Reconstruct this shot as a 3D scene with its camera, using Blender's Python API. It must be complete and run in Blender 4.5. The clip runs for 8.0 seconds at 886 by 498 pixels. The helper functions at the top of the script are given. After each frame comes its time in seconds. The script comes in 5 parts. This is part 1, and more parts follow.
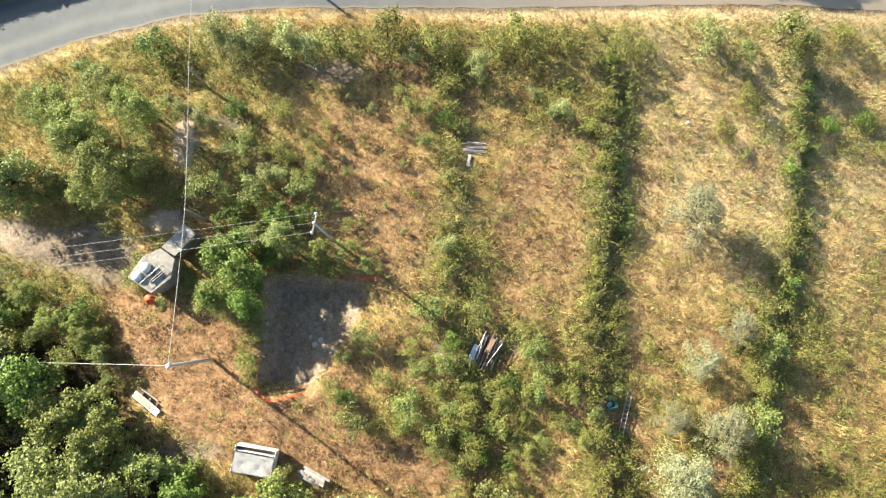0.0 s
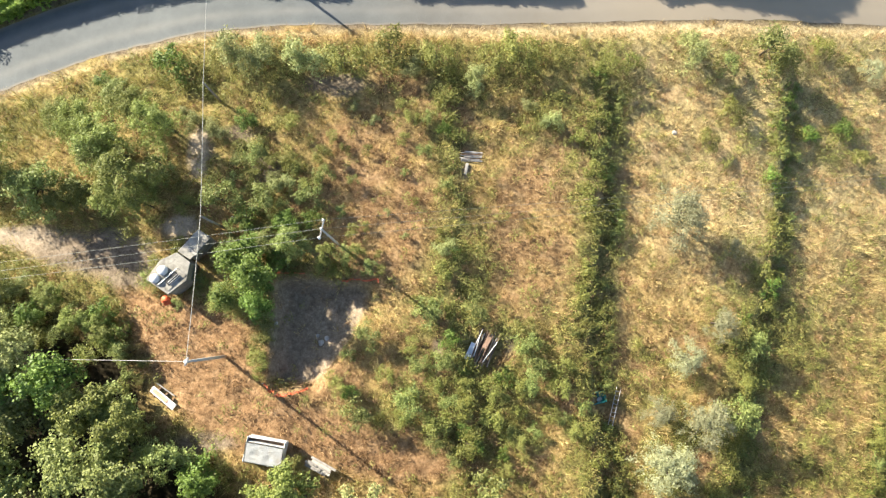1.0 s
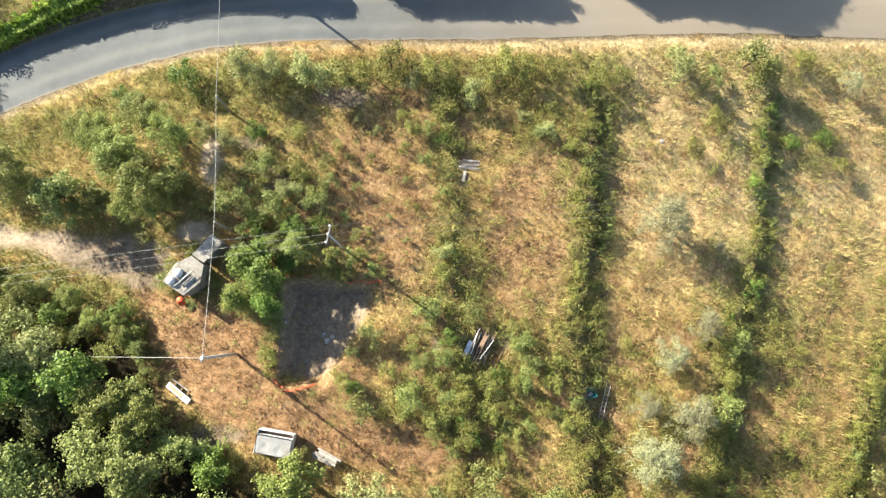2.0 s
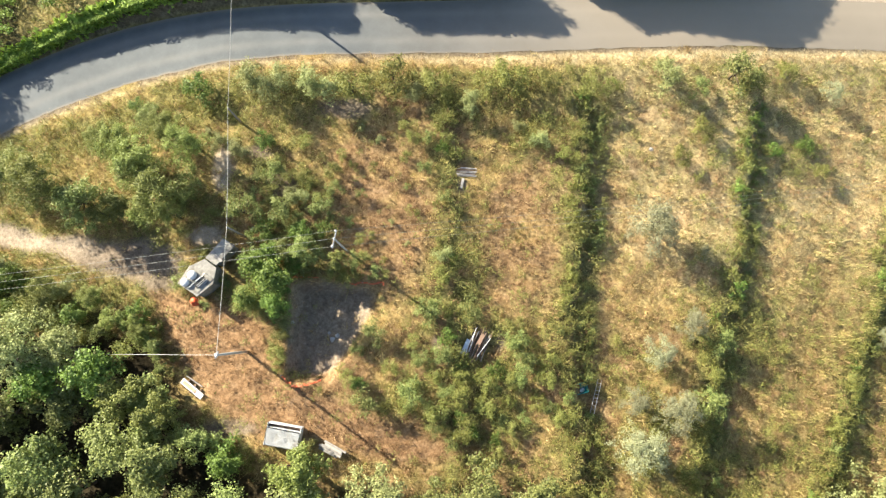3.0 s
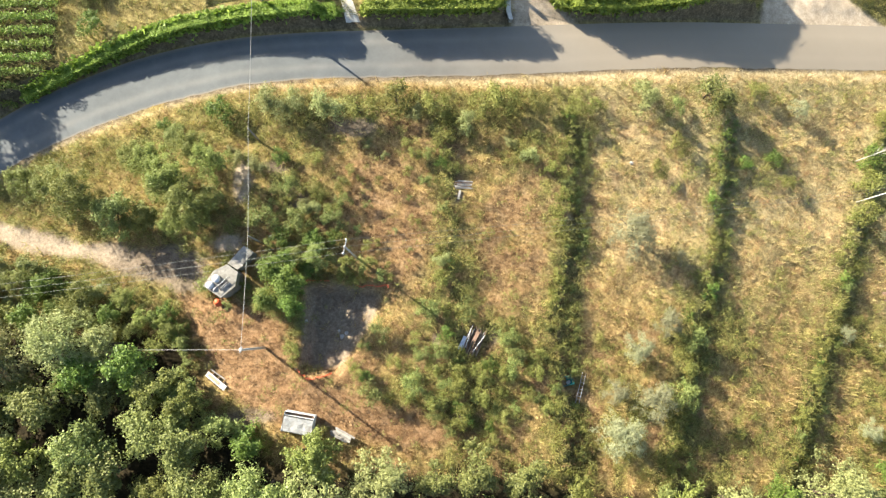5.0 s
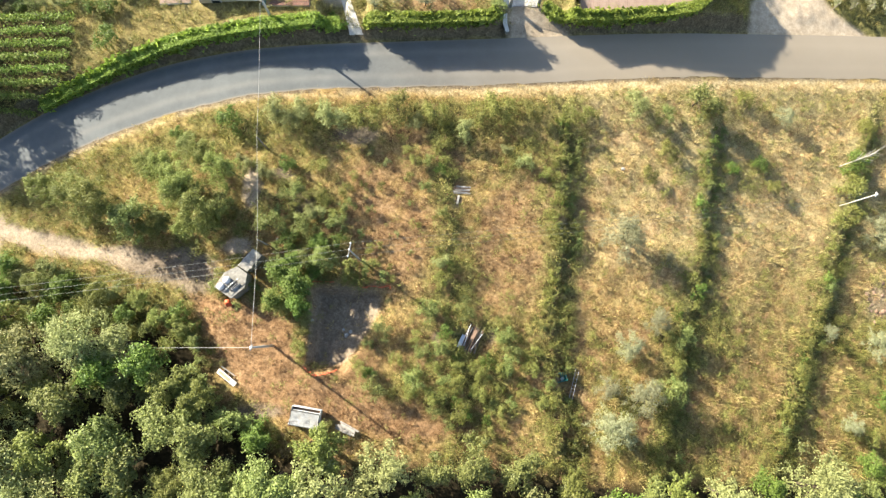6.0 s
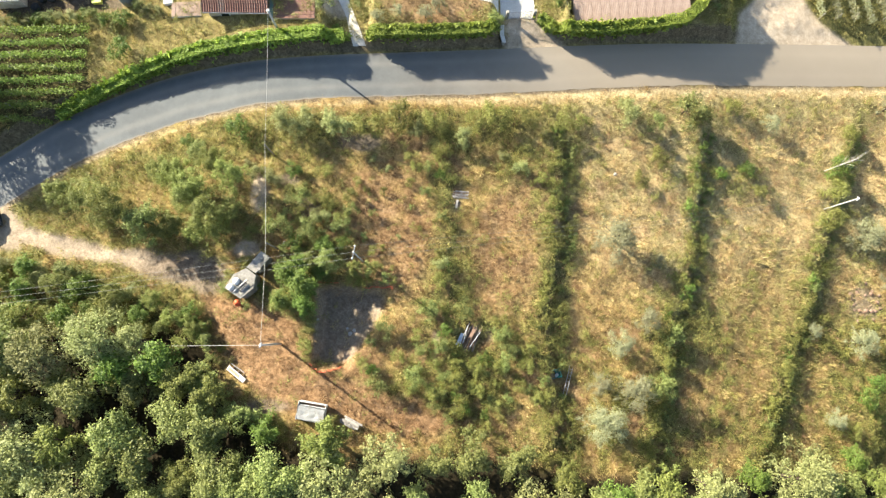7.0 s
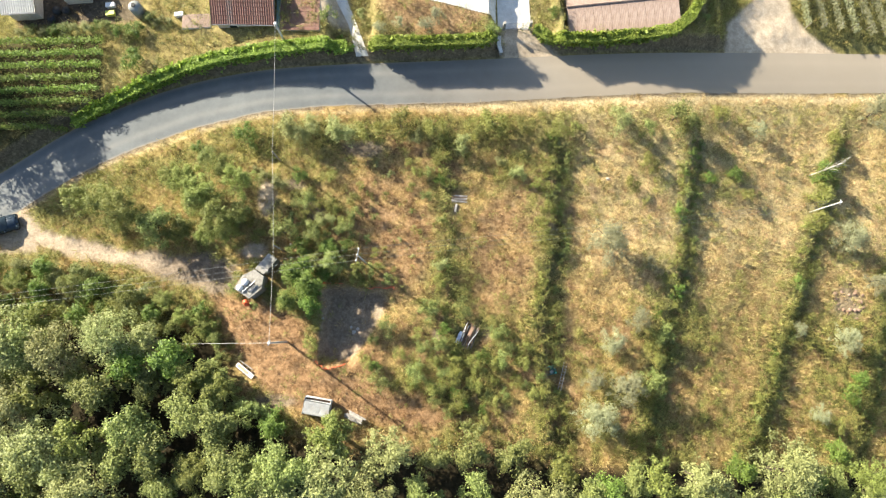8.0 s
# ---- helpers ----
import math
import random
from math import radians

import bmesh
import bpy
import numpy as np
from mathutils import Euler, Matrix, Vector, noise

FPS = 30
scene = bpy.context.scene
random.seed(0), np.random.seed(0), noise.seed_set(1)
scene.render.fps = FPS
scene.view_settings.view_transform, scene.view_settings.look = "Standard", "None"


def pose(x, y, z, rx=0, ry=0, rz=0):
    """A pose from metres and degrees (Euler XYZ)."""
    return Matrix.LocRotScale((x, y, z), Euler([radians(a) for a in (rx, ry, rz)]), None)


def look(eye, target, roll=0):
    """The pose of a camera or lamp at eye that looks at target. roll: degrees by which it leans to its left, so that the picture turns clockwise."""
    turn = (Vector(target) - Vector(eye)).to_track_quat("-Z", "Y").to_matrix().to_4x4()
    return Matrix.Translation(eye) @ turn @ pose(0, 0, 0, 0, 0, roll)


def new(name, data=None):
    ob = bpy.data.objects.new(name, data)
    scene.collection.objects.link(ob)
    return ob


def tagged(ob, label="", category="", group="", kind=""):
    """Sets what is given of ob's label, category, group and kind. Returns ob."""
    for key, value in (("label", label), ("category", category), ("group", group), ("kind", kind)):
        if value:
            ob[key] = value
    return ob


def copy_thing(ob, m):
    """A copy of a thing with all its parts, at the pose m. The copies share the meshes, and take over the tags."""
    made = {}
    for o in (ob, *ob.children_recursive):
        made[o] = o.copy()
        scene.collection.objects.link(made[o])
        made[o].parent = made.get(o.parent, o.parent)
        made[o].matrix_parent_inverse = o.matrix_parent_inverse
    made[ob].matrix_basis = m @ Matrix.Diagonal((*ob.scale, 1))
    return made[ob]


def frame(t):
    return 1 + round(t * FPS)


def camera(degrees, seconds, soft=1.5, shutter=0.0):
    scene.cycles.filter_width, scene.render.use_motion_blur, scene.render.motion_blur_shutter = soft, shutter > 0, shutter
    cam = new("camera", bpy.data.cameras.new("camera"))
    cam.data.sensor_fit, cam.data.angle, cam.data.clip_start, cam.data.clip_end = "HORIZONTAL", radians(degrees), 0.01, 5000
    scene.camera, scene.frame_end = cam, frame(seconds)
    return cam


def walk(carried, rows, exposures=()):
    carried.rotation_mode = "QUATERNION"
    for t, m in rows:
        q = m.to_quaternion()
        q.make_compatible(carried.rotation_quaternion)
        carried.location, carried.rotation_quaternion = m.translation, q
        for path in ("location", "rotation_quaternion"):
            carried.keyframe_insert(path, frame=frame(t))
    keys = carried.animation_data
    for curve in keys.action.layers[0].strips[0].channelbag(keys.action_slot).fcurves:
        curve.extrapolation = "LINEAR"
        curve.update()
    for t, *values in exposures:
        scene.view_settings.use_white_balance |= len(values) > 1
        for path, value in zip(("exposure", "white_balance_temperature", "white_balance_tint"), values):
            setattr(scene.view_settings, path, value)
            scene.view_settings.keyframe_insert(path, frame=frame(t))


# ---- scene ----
cam = camera(72.8, 8.0, soft=1.3)
PATH = [
    (0, pose(-1.552, -0.250, 40.510, 7.467, -1.100, -0.591)),
    (1, pose(-1.436, -0.435, 43.030, 7.612, -0.985, -0.631)),
    (2, pose(-1.333, -0.609, 45.567, 7.730, -0.885, -0.671)),
    (3, pose(-1.244, -0.773, 48.122, 7.821, -0.798, -0.712)),
    (4, pose(-1.167, -0.925, 50.694, 7.884, -0.726, -0.754)),
    (5, pose(-1.104, -1.068, 53.284, 7.920, -0.668, -0.797)),
    (6, pose(-1.054, -1.199, 55.891, 7.929, -0.625, -0.840)),
    (7, pose(-1.017, -1.320, 58.515, 7.911, -0.596, -0.884)),
    (8, pose(-0.993, -1.430, 61.157, 7.865, -0.581, -0.929)),
]
walk(cam, PATH, [(0, 2.18), (8, 2.18)])

# ---- sky and sun ----
SUN = Vector((-0.80, 0.60, 0.0)).normalized() * math.cos(radians(26)) + Vector((0, 0, math.sin(radians(26))))
world = bpy.data.worlds.new("sky")
scene.world = world
world.use_nodes = True
sky = world.node_tree.nodes.new("ShaderNodeTexSky")
sky.sky_type, sky.sun_disc = "NISHITA", False
sky.dust_density, sky.ozone_density = 0.9, 0.5
sky.sun_elevation, sky.sun_rotation = radians(26), math.atan2(SUN.x, SUN.y)
world.node_tree.links.new(sky.outputs[0], world.node_tree.nodes["Background"].inputs[0])
world.node_tree.nodes["Background"].inputs[1].default_value = 0.067
lamp = bpy.data.lights.new("sun", "SUN")
lamp.energy, lamp.angle, lamp.color = 5.0, radians(0.5), (1.0, 0.92, 0.755)
new("sun", lamp).matrix_world = look(SUN * 200, (0, 0, 0))


# ---- materials ----
def material(name, rough=0.8, metal=0.0, spec=0.3):
    m = bpy.data.materials.new(name)
    m.use_nodes = True
    n = m.node_tree.nodes
    p = n["Principled BSDF"]
    p.inputs["Roughness"].default_value, p.inputs["Metallic"].default_value = rough, metal
    p.inputs["Specular IOR Level"].default_value = spec
    return m, n, m.node_tree.links, p


def ramp_node(n, links, source, colours, stops=None):
    r = n.new("ShaderNodeValToRGB")
    stops = stops or [i / (len(colours) - 1) for i in range(len(colours))]
    while len(r.color_ramp.elements) < len(colours):
        r.color_ramp.elements.new(0.5)
    for e, s, c in zip(r.color_ramp.elements, stops, colours):
        e.position, e.color = s, (*c, 1)
    links.new(source, r.inputs[0])
    return r.outputs[0]


def noise_node(n, links, scale, detail=4.0, rough=0.6, coords="Object"):
    c, t = n.new("ShaderNodeTexCoord"), n.new("ShaderNodeTexNoise")
    t.inputs["Scale"].default_value, t.inputs["Detail"].default_value, t.inputs["Roughness"].default_value = scale, detail, rough
    links.new(c.outputs[coords], t.inputs["Vector"])
    return t.outputs["Fac"]


def mix_node(n, links, fac, a, b, blend="MIX"):
    m = n.new("ShaderNodeMix")
    m.data_type, m.blend_type = "RGBA", blend
    for socket, value in ((m.inputs[0], fac), (m.inputs[6], a), (m.inputs[7], b)):
        if hasattr(value, "links"):
            links.new(value, socket)
        else:
            socket.default_value = value if isinstance(value, float) else (*value, 1)
    return m.outputs[2]


def math_node(n, links, op, a, b):
    m = n.new("ShaderNodeMath")
    m.operation = op
    for socket, value in zip(m.inputs, (a, b)):
        if hasattr(value, "links"):
            links.new(value, socket)
        else:
            socket.default_value = value
    return m.outputs[0]


def bump(n, links, p, height, strength, distance=0.02):
    b = n.new("ShaderNodeBump")
    b.inputs["Strength"].default_value, b.inputs["Distance"].default_value = strength, distance
    links.new(height, b.inputs["Height"])
    links.new(b.outputs[0], p.inputs["Normal"])


def attribute(n, name):
    a = n.new("ShaderNodeAttribute")
    a.attribute_name = name
    return a.outputs["Fac"]


def surface(name, colours, scale, rough=0.8, metal=0.0, fine=None, strength=0.4, stain=None, coords="Object", spec=0.3):
    """Colours over coarse noise, broken by a fine grain, with an optional stain colour in large patches."""
    m, n, links, p = material(name, rough, metal, spec)
    coarse = noise_node(n, links, scale, 5, 0.65, coords)
    c = ramp_node(n, links, coarse, colours, [0.3 + 0.4 * i / (len(colours) - 1) for i in range(len(colours))])
    grain = noise_node(n, links, fine or scale * 14, 3, 0.7, coords)
    c = mix_node(n, links, 0.55, c, ramp_node(n, links, grain, [(0.55, 0.55, 0.55), (1.3, 1.3, 1.3)], [0.3, 0.7]), "MULTIPLY")
    if stain:
        patch = ramp_node(n, links, noise_node(n, links, scale * 0.45, 6, 0.7, coords), [(0, 0, 0), (1, 1, 1)], [0.5, 0.66])
        c = mix_node(n, links, patch, c, stain)
    links.new(c, p.inputs["Base Color"])
    bump(n, links, p, grain, strength)
    return m


def leaves(name, colours, translucent=0.28, rough=0.6, spread=0.62):
    m, n, links, p = material(name, rough, 0, 0.35)
    g, o = n.new("ShaderNodeNewGeometry"), n.new("ShaderNodeObjectInfo")
    patch = noise_node(n, links, 0.8, 4, 0.65)
    v = math_node(n, links, "ADD", math_node(n, links, "MULTIPLY", g.outputs["Random Per Island"], 1 - spread), math_node(n, links, "MULTIPLY", patch, spread))
    c = ramp_node(n, links, v, colours)
    h = n.new("ShaderNodeHueSaturation")
    links.new(math_node(n, links, "ADD", math_node(n, links, "MULTIPLY", o.outputs["Random"], 0.028), 0.481), h.inputs["Hue"])
    links.new(math_node(n, links, "ADD", math_node(n, links, "MULTIPLY", o.outputs["Random"], 0.45), 0.78), h.inputs["Value"])
    links.new(c, h.inputs["Color"])
    links.new(h.outputs[0], p.inputs["Base Color"])
    t, x = n.new("ShaderNodeBsdfTranslucent"), n.new("ShaderNodeMixShader")
    links.new(h.outputs[0], t.inputs["Color"])
    x.inputs[0].default_value = translucent
    links.new(p.outputs[0], x.inputs[1])
    links.new(t.outputs[0], x.inputs[2])
    links.new(x.outputs[0], n["Material Output"].inputs["Surface"])
    return m


def ground_material():
    m, n, links, p = material("hillside_earth", 0.95, 0, 0.1)
    big, mid, fine = noise_node(n, links, 0.25, 5), noise_node(n, links, 1.6, 5, 0.7), noise_node(n, links, 14, 4, 0.75)
    straw = ramp_node(n, links, mid, [(0.205, 0.130, 0.052), (0.345, 0.240, 0.098), (0.44, 0.325, 0.142)], [0.3, 0.5, 0.7])
    # The green is lowered to carry shade under the plants that grow on it.
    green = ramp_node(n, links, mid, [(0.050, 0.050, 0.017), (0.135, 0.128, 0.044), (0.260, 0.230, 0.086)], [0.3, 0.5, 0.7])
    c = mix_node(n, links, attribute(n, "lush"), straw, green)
    c = mix_node(n, links, attribute(n, "litter"), c, ramp_node(n, links, mid, [(0.115, 0.066, 0.032), (0.235, 0.142, 0.073), (0.335, 0.220, 0.122)], [0.3, 0.5, 0.7]))
    c = mix_node(n, links, attribute(n, "bare"), c, ramp_node(n, links, mid, [(0.110, 0.084, 0.060), (0.156, 0.122, 0.089), (0.200, 0.161, 0.121)], [0.3, 0.5, 0.7]))
    c = mix_node(n, links, attribute(n, "sere"), c, ramp_node(n, links, mid, [(0.34, 0.265, 0.135), (0.50, 0.405, 0.22), (0.60, 0.50, 0.30)], [0.3, 0.5, 0.7]))
    c = mix_node(n, links, attribute(n, "clay"), c, ramp_node(n, links, mid, [(0.33, 0.262, 0.185), (0.43, 0.347, 0.250), (0.53, 0.437, 0.325)], [0.3, 0.5, 0.7]))
    # Near-black mix: the wood's leafy floor, and shade painted into the ground elsewhere.
    c = mix_node(n, links, attribute(n, "soil_shade"), c, ramp_node(n, links, mid, [(0.014, 0.013, 0.007), (0.042, 0.032, 0.017)], [0.3, 0.7]))
    c = mix_node(n, links, 0.6, c, ramp_node(n, links, fine, [(0.5, 0.5, 0.5), (1.35, 1.35, 1.35)], [0.3, 0.7]), "MULTIPLY")
    c = mix_node(n, links, 0.4, c, ramp_node(n, links, big, [(0.75, 0.75, 0.75), (1.2, 1.2, 1.2)], [0.3, 0.7]), "MULTIPLY")
    plain = math_node(n, links, "SUBTRACT", 0.75, math_node(n, links, "MULTIPLY", attribute(n, "clay"), 0.55))
    c = mix_node(n, links, plain, c, ramp_node(n, links, noise_node(n, links, 4.2, 6, 0.75), [(0.36, 0.33, 0.30), (1.45, 1.45, 1.45)], [0.34, 0.64]), "MULTIPLY")
    links.new(c, p.inputs["Base Color"])
    bump(n, links, p, fine, 0.7, 0.06)
    return m


def grass_material():
    m, n, links, p = material("dry_grass_blades", 0.8, 0, 0.15)
    g = n.new("ShaderNodeNewGeometry")
    r = g.outputs["Random Per Island"]
    straw = ramp_node(n, links, r, [(0.290, 0.188, 0.082), (0.470, 0.336, 0.142), (0.585, 0.450, 0.220)])
    green = ramp_node(n, links, r, [(0.14, 0.142, 0.038), (0.285, 0.275, 0.078), (0.44, 0.40, 0.135)])
    rust = ramp_node(n, links, r, [(0.18, 0.104, 0.049), (0.34, 0.216, 0.108), (0.46, 0.322, 0.172)])
    sere = ramp_node(n, links, r, [(0.40, 0.305, 0.16), (0.54, 0.43, 0.245), (0.66, 0.55, 0.35)])
    c = mix_node(n, links, attribute(n, "lush"), straw, green)
    c = mix_node(n, links, attribute(n, "litter"), c, rust)
    c = mix_node(n, links, attribute(n, "sere"), c, sere)
    links.new(c, p.inputs["Base Color"])
    t, x = n.new("ShaderNodeBsdfTranslucent"), n.new("ShaderNodeMixShader")
    links.new(c, t.inputs["Color"])
    x.inputs[0].default_value = 0.25
    links.new(p.outputs[0], x.inputs[1])
    links.new(t.outputs[0], x.inputs[2])
    links.new(x.outputs[0], n["Material Output"].inputs["Surface"])
    return m


def asphalt_material():
    m, n, links, p = material("worn_asphalt", 0.95, 0, 0.08)
    big, mid, fine = noise_node(n, links, 0.12, 4), noise_node(n, links, 0.9, 6, 0.7), noise_node(n, links, 25, 3, 0.8)
    c = ramp_node(n, links, big, [(0.102, 0.109, 0.111), (0.130, 0.138, 0.139)], [0.35, 0.65])
    c = mix_node(n, links, 0.5, c, ramp_node(n, links, mid, [(0.75, 0.75, 0.75), (1.15, 1.15, 1.15)], [0.3, 0.7]), "MULTIPLY")
    c = mix_node(n, links, 0.45, c, ramp_node(n, links, fine, [(0.6, 0.6, 0.6), (1.3, 1.3, 1.3)], [0.3, 0.7]), "MULTIPLY")
    c = mix_node(n, links, math_node(n, links, "MULTIPLY", attribute(n, "wear"), noise_node(n, links, 0.35, 5, 0.7)), c, (0.25, 0.235, 0.21))
    c = mix_node(n, links, attribute(n, "dust"), c, (0.308, 0.252, 0.182))
    links.new(c, p.inputs["Base Color"])
    bump(n, links, p, fine, 0.35, 0.01)
    return m


EARTH, GRASS, ASPHALT = ground_material(), grass_material(), asphalt_material()
OAK = leaves("oak_leaves", [(0.030, 0.043, 0.013), (0.110, 0.137, 0.038), (0.244, 0.281, 0.081), (0.401, 0.435, 0.142)])
PALE = leaves("pale_leaves", [(0.048, 0.059, 0.021), (0.160, 0.178, 0.062), (0.307, 0.329, 0.124), (0.389, 0.401, 0.162)])
OLIVE = leaves("olive_leaves", [(0.150, 0.158, 0.076), (0.218, 0.227, 0.118), (0.278, 0.282, 0.158), (0.332, 0.332, 0.198)])
LIME = leaves("fresh_leaves", [(0.018, 0.034, 0.006), (0.066, 0.114, 0.018), (0.168, 0.253, 0.045), (0.318, 0.414, 0.095)])
FEATHER = leaves("feathery_leaves", [(0.032, 0.041, 0.010), (0.108, 0.131, 0.030), (0.233, 0.261, 0.061), (0.383, 0.400, 0.113)])
SCRUB = leaves("scrub_leaves", [(0.041, 0.047, 0.011), (0.121, 0.131, 0.029), (0.246, 0.251, 0.061), (0.333, 0.323, 0.094)])
STALKS = leaves("dry_weed_leaves", [(0.130, 0.076, 0.034), (0.26, 0.165, 0.073), (0.37, 0.255, 0.115), (0.48, 0.36, 0.18)])
IVY = leaves("hedge_leaves", [(0.032, 0.056, 0.009), (0.120, 0.178, 0.025), (0.274, 0.354, 0.053), (0.461, 0.541, 0.107)])
VINE = leaves("vine_leaves", [(0.021, 0.042, 0.007), (0.092, 0.148, 0.024), (0.227, 0.319, 0.061), (0.428, 0.527, 0.123)])
RUSSET = leaves("russet_leaves", [(0.043, 0.030, 0.010), (0.122, 0.095, 0.029), (0.242, 0.195, 0.063), (0.375, 0.325, 0.118)])
BROOM = leaves("broom_leaves", [(0.150, 0.155, 0.038), (0.215, 0.220, 0.056), (0.280, 0.280, 0.078), (0.345, 0.335, 0.110)])
BARK = surface("bark", [(0.043, 0.032, 0.022), (0.115, 0.086, 0.061)], 3, 0.9)
DEADWOOD = surface("bleached_wood", [(0.288, 0.266, 0.230), (0.446, 0.418, 0.374)], 3, 0.8)
CONCRETE = surface("grey_concrete", [(0.170, 0.158, 0.136), (0.315, 0.298, 0.262)], 2.2, 0.9, stain=(0.120, 0.110, 0.088))
POLE = surface("pole_concrete", [(0.324, 0.310, 0.288), (0.432, 0.418, 0.389)], 2, 0.85)
POLEWOOD = surface("pole_wood", [(0.158, 0.137, 0.115), (0.274, 0.245, 0.209)], 2, 0.85)
STEEL = surface("galvanised_steel", [(0.274, 0.281, 0.288), (0.396, 0.403, 0.410)], 2.5, 0.42, 0.8, stain=(0.216, 0.158, 0.122))
WHITE = surface("white_plastic", [(0.504, 0.504, 0.497), (0.605, 0.605, 0.590)], 3, 0.4, strength=0.1)
PLANK = surface("weathered_planks", [(0.180, 0.166, 0.151), (0.360, 0.338, 0.310)], 2.2, 0.85)
BROWNWOOD = surface("brown_planks", [(0.101, 0.061, 0.040), (0.216, 0.144, 0.101)], 2.2, 0.85)
SHEET = surface("pale_metal_sheet", [(0.446, 0.461, 0.468), (0.562, 0.569, 0.562)], 1.8, 0.5, 0.0, stain=(0.396, 0.360, 0.317), strength=0.15)
ORANGE = surface("orange_plastic", [(0.540, 0.072, 0.022), (0.612, 0.122, 0.043)], 4, 0.5, strength=0.1)
FADED = surface("faded_orange_plastic", [(0.480, 0.112, 0.046), (0.630, 0.165, 0.078)], 4, 0.6, strength=0.1)
TEAL = surface("teal_plastic", [(0.007, 0.115, 0.122), (0.022, 0.187, 0.194)], 4, 0.45, strength=0.1)
TILE = surface("terracotta_tiles", [(0.150, 0.072, 0.055), (0.245, 0.130, 0.098)], 1.8, 0.85, stain=(0.190, 0.165, 0.145))
BROWNROOF = surface("brown_roof_sheets", [(0.225, 0.158, 0.125), (0.285, 0.208, 0.166)], 1.2, 0.8, stain=(0.325, 0.252, 0.206))
PLASTER = surface("pale_plaster", [(0.418, 0.360, 0.288), (0.518, 0.468, 0.389)], 1.5, 0.9, stain=(0.360, 0.302, 0.238))
PAVING = surface("pale_paving", [(0.50, 0.475, 0.43), (0.66, 0.63, 0.58)], 0.9, 0.9, stain=(0.40, 0.37, 0.32))
STONE = surface("field_stone", [(0.274, 0.259, 0.230), (0.446, 0.425, 0.389)], 3, 0.9)
RUBBLE = surface("brown_rubble", [(0.15, 0.095, 0.065), (0.26, 0.178, 0.13)], 3, 0.9)
CABLE = surface("cable_sheath", [(0.302, 0.295, 0.274), (0.396, 0.389, 0.360)], 3, 0.6, strength=0.05)
WIRE = surface("power_wire", [(0.11, 0.115, 0.10), (0.17, 0.18, 0.16)], 3, 0.5, strength=0.05)
CARPAINT = surface("dark_blue_paint", [(0.018, 0.029, 0.043), (0.029, 0.043, 0.061)], 2, 0.22, 0.3, strength=0.02, spec=0.5)
RUBBER = surface("black_rubber", [(0.02, 0.02, 0.02), (0.04, 0.04, 0.04)], 5, 0.8)
GLASS, _n, _l, _p = material("dark_glass", 0.05, 0, 0.6)
_p.inputs["Base Color"].default_value = (0.02, 0.03, 0.035, 1)


# ---- mesh helpers ----
def mesh(name, verts, faces, mat, smooth=False):
    """A mesh from an array of points and an array of faces with the same number of corners each."""
    verts, faces = np.asarray(verts, np.float32), np.asarray(faces, np.int32)
    me = bpy.data.meshes.new(name)
    me.vertices.add(len(verts))
    me.vertices.foreach_set("co", verts.ravel())
    k = faces.shape[1]
    me.loops.add(faces.size)
    me.loops.foreach_set("vertex_index", faces.ravel())
    me.polygons.add(len(faces))
    me.polygons.foreach_set("loop_start", np.arange(0, faces.size, k, dtype=np.int32))
    me.polygons.foreach_set("use_smooth", np.full(len(faces), smooth))
    me.update(calc_edges=True)
    me.materials.append(mat)
    return me


def paint(me, name, values):
    me.attributes.new(name, "FLOAT", "POINT").data.foreach_set("value", np.asarray(values, np.float32))


def part(name, bm, mat, parent=None, label="", smooth=False):
    """Links a bmesh, or a mesh, as one object under a thing or under a part."""
    if isinstance(bm, bmesh.types.BMesh):
        me = bpy.data.meshes.new(name)
        bm.to_mesh(me)
        bm.free()
        me.materials.append(mat)
        me.polygons.foreach_set("use_smooth", [smooth] * len(me.polygons))
    else:
        me = bm
    ob = new(name, me)
    ob.parent = parent
    return tagged(ob, label)


def thing(name, m, label, category, group=""):
    ob = new(name)
    ob.empty_display_size = 0.3
    ob.matrix_world = m
    return tagged(ob, label, category, group)


def box(sx, sy, sz, m=None, bevel=0.02, bm=None):
    """A box standing on z = 0, with bevelled edges."""
    b = bmesh.new()
    bmesh.ops.create_cube(b, size=1, matrix=Matrix.Translation((0, 0, sz / 2)) @ Matrix.Diagonal((sx, sy, sz, 1)))
    if bevel:
        bmesh.ops.bevel(b, geom=b.edges[:], offset=bevel, segments=1, affect="EDGES")
    if m is not None:
        b.transform(m)
    if bm is None:
        return b
    tmp = bpy.data.meshes.new("tmp")
    b.to_mesh(tmp)
    b.free()
    bm.from_mesh(tmp)
    bpy.data.meshes.remove(tmp)
    return bm


def tube(path, radii, sides=8, bm=None):
    """A round tube along points, with a radius at each."""
    bm = bm or bmesh.new()
    path = [Vector(p) for p in path]
    rings = []
    for i, p in enumerate(path):
        d = (path[min(i + 1, len(path) - 1)] - path[max(i - 1, 0)]).normalized()
        a = d.orthogonal().normalized() if abs(d.z) < 0.99 else Vector((1, 0, 0))
        a = (a - d * a.dot(d)).normalized()
        b = d.cross(a)
        rings.append([bm.verts.new(p + radii[i] * (math.cos(2 * math.pi * k / sides) * a + math.sin(2 * math.pi * k / sides) * b)) for k in range(sides)])
    for r, s in zip(rings, rings[1:]):
        for k in range(sides):
            bm.faces.new((r[k], r[(k + 1) % sides], s[(k + 1) % sides], s[k]))
    bm.faces.new(rings[0][::-1])
    bm.faces.new(rings[-1])
    return bm


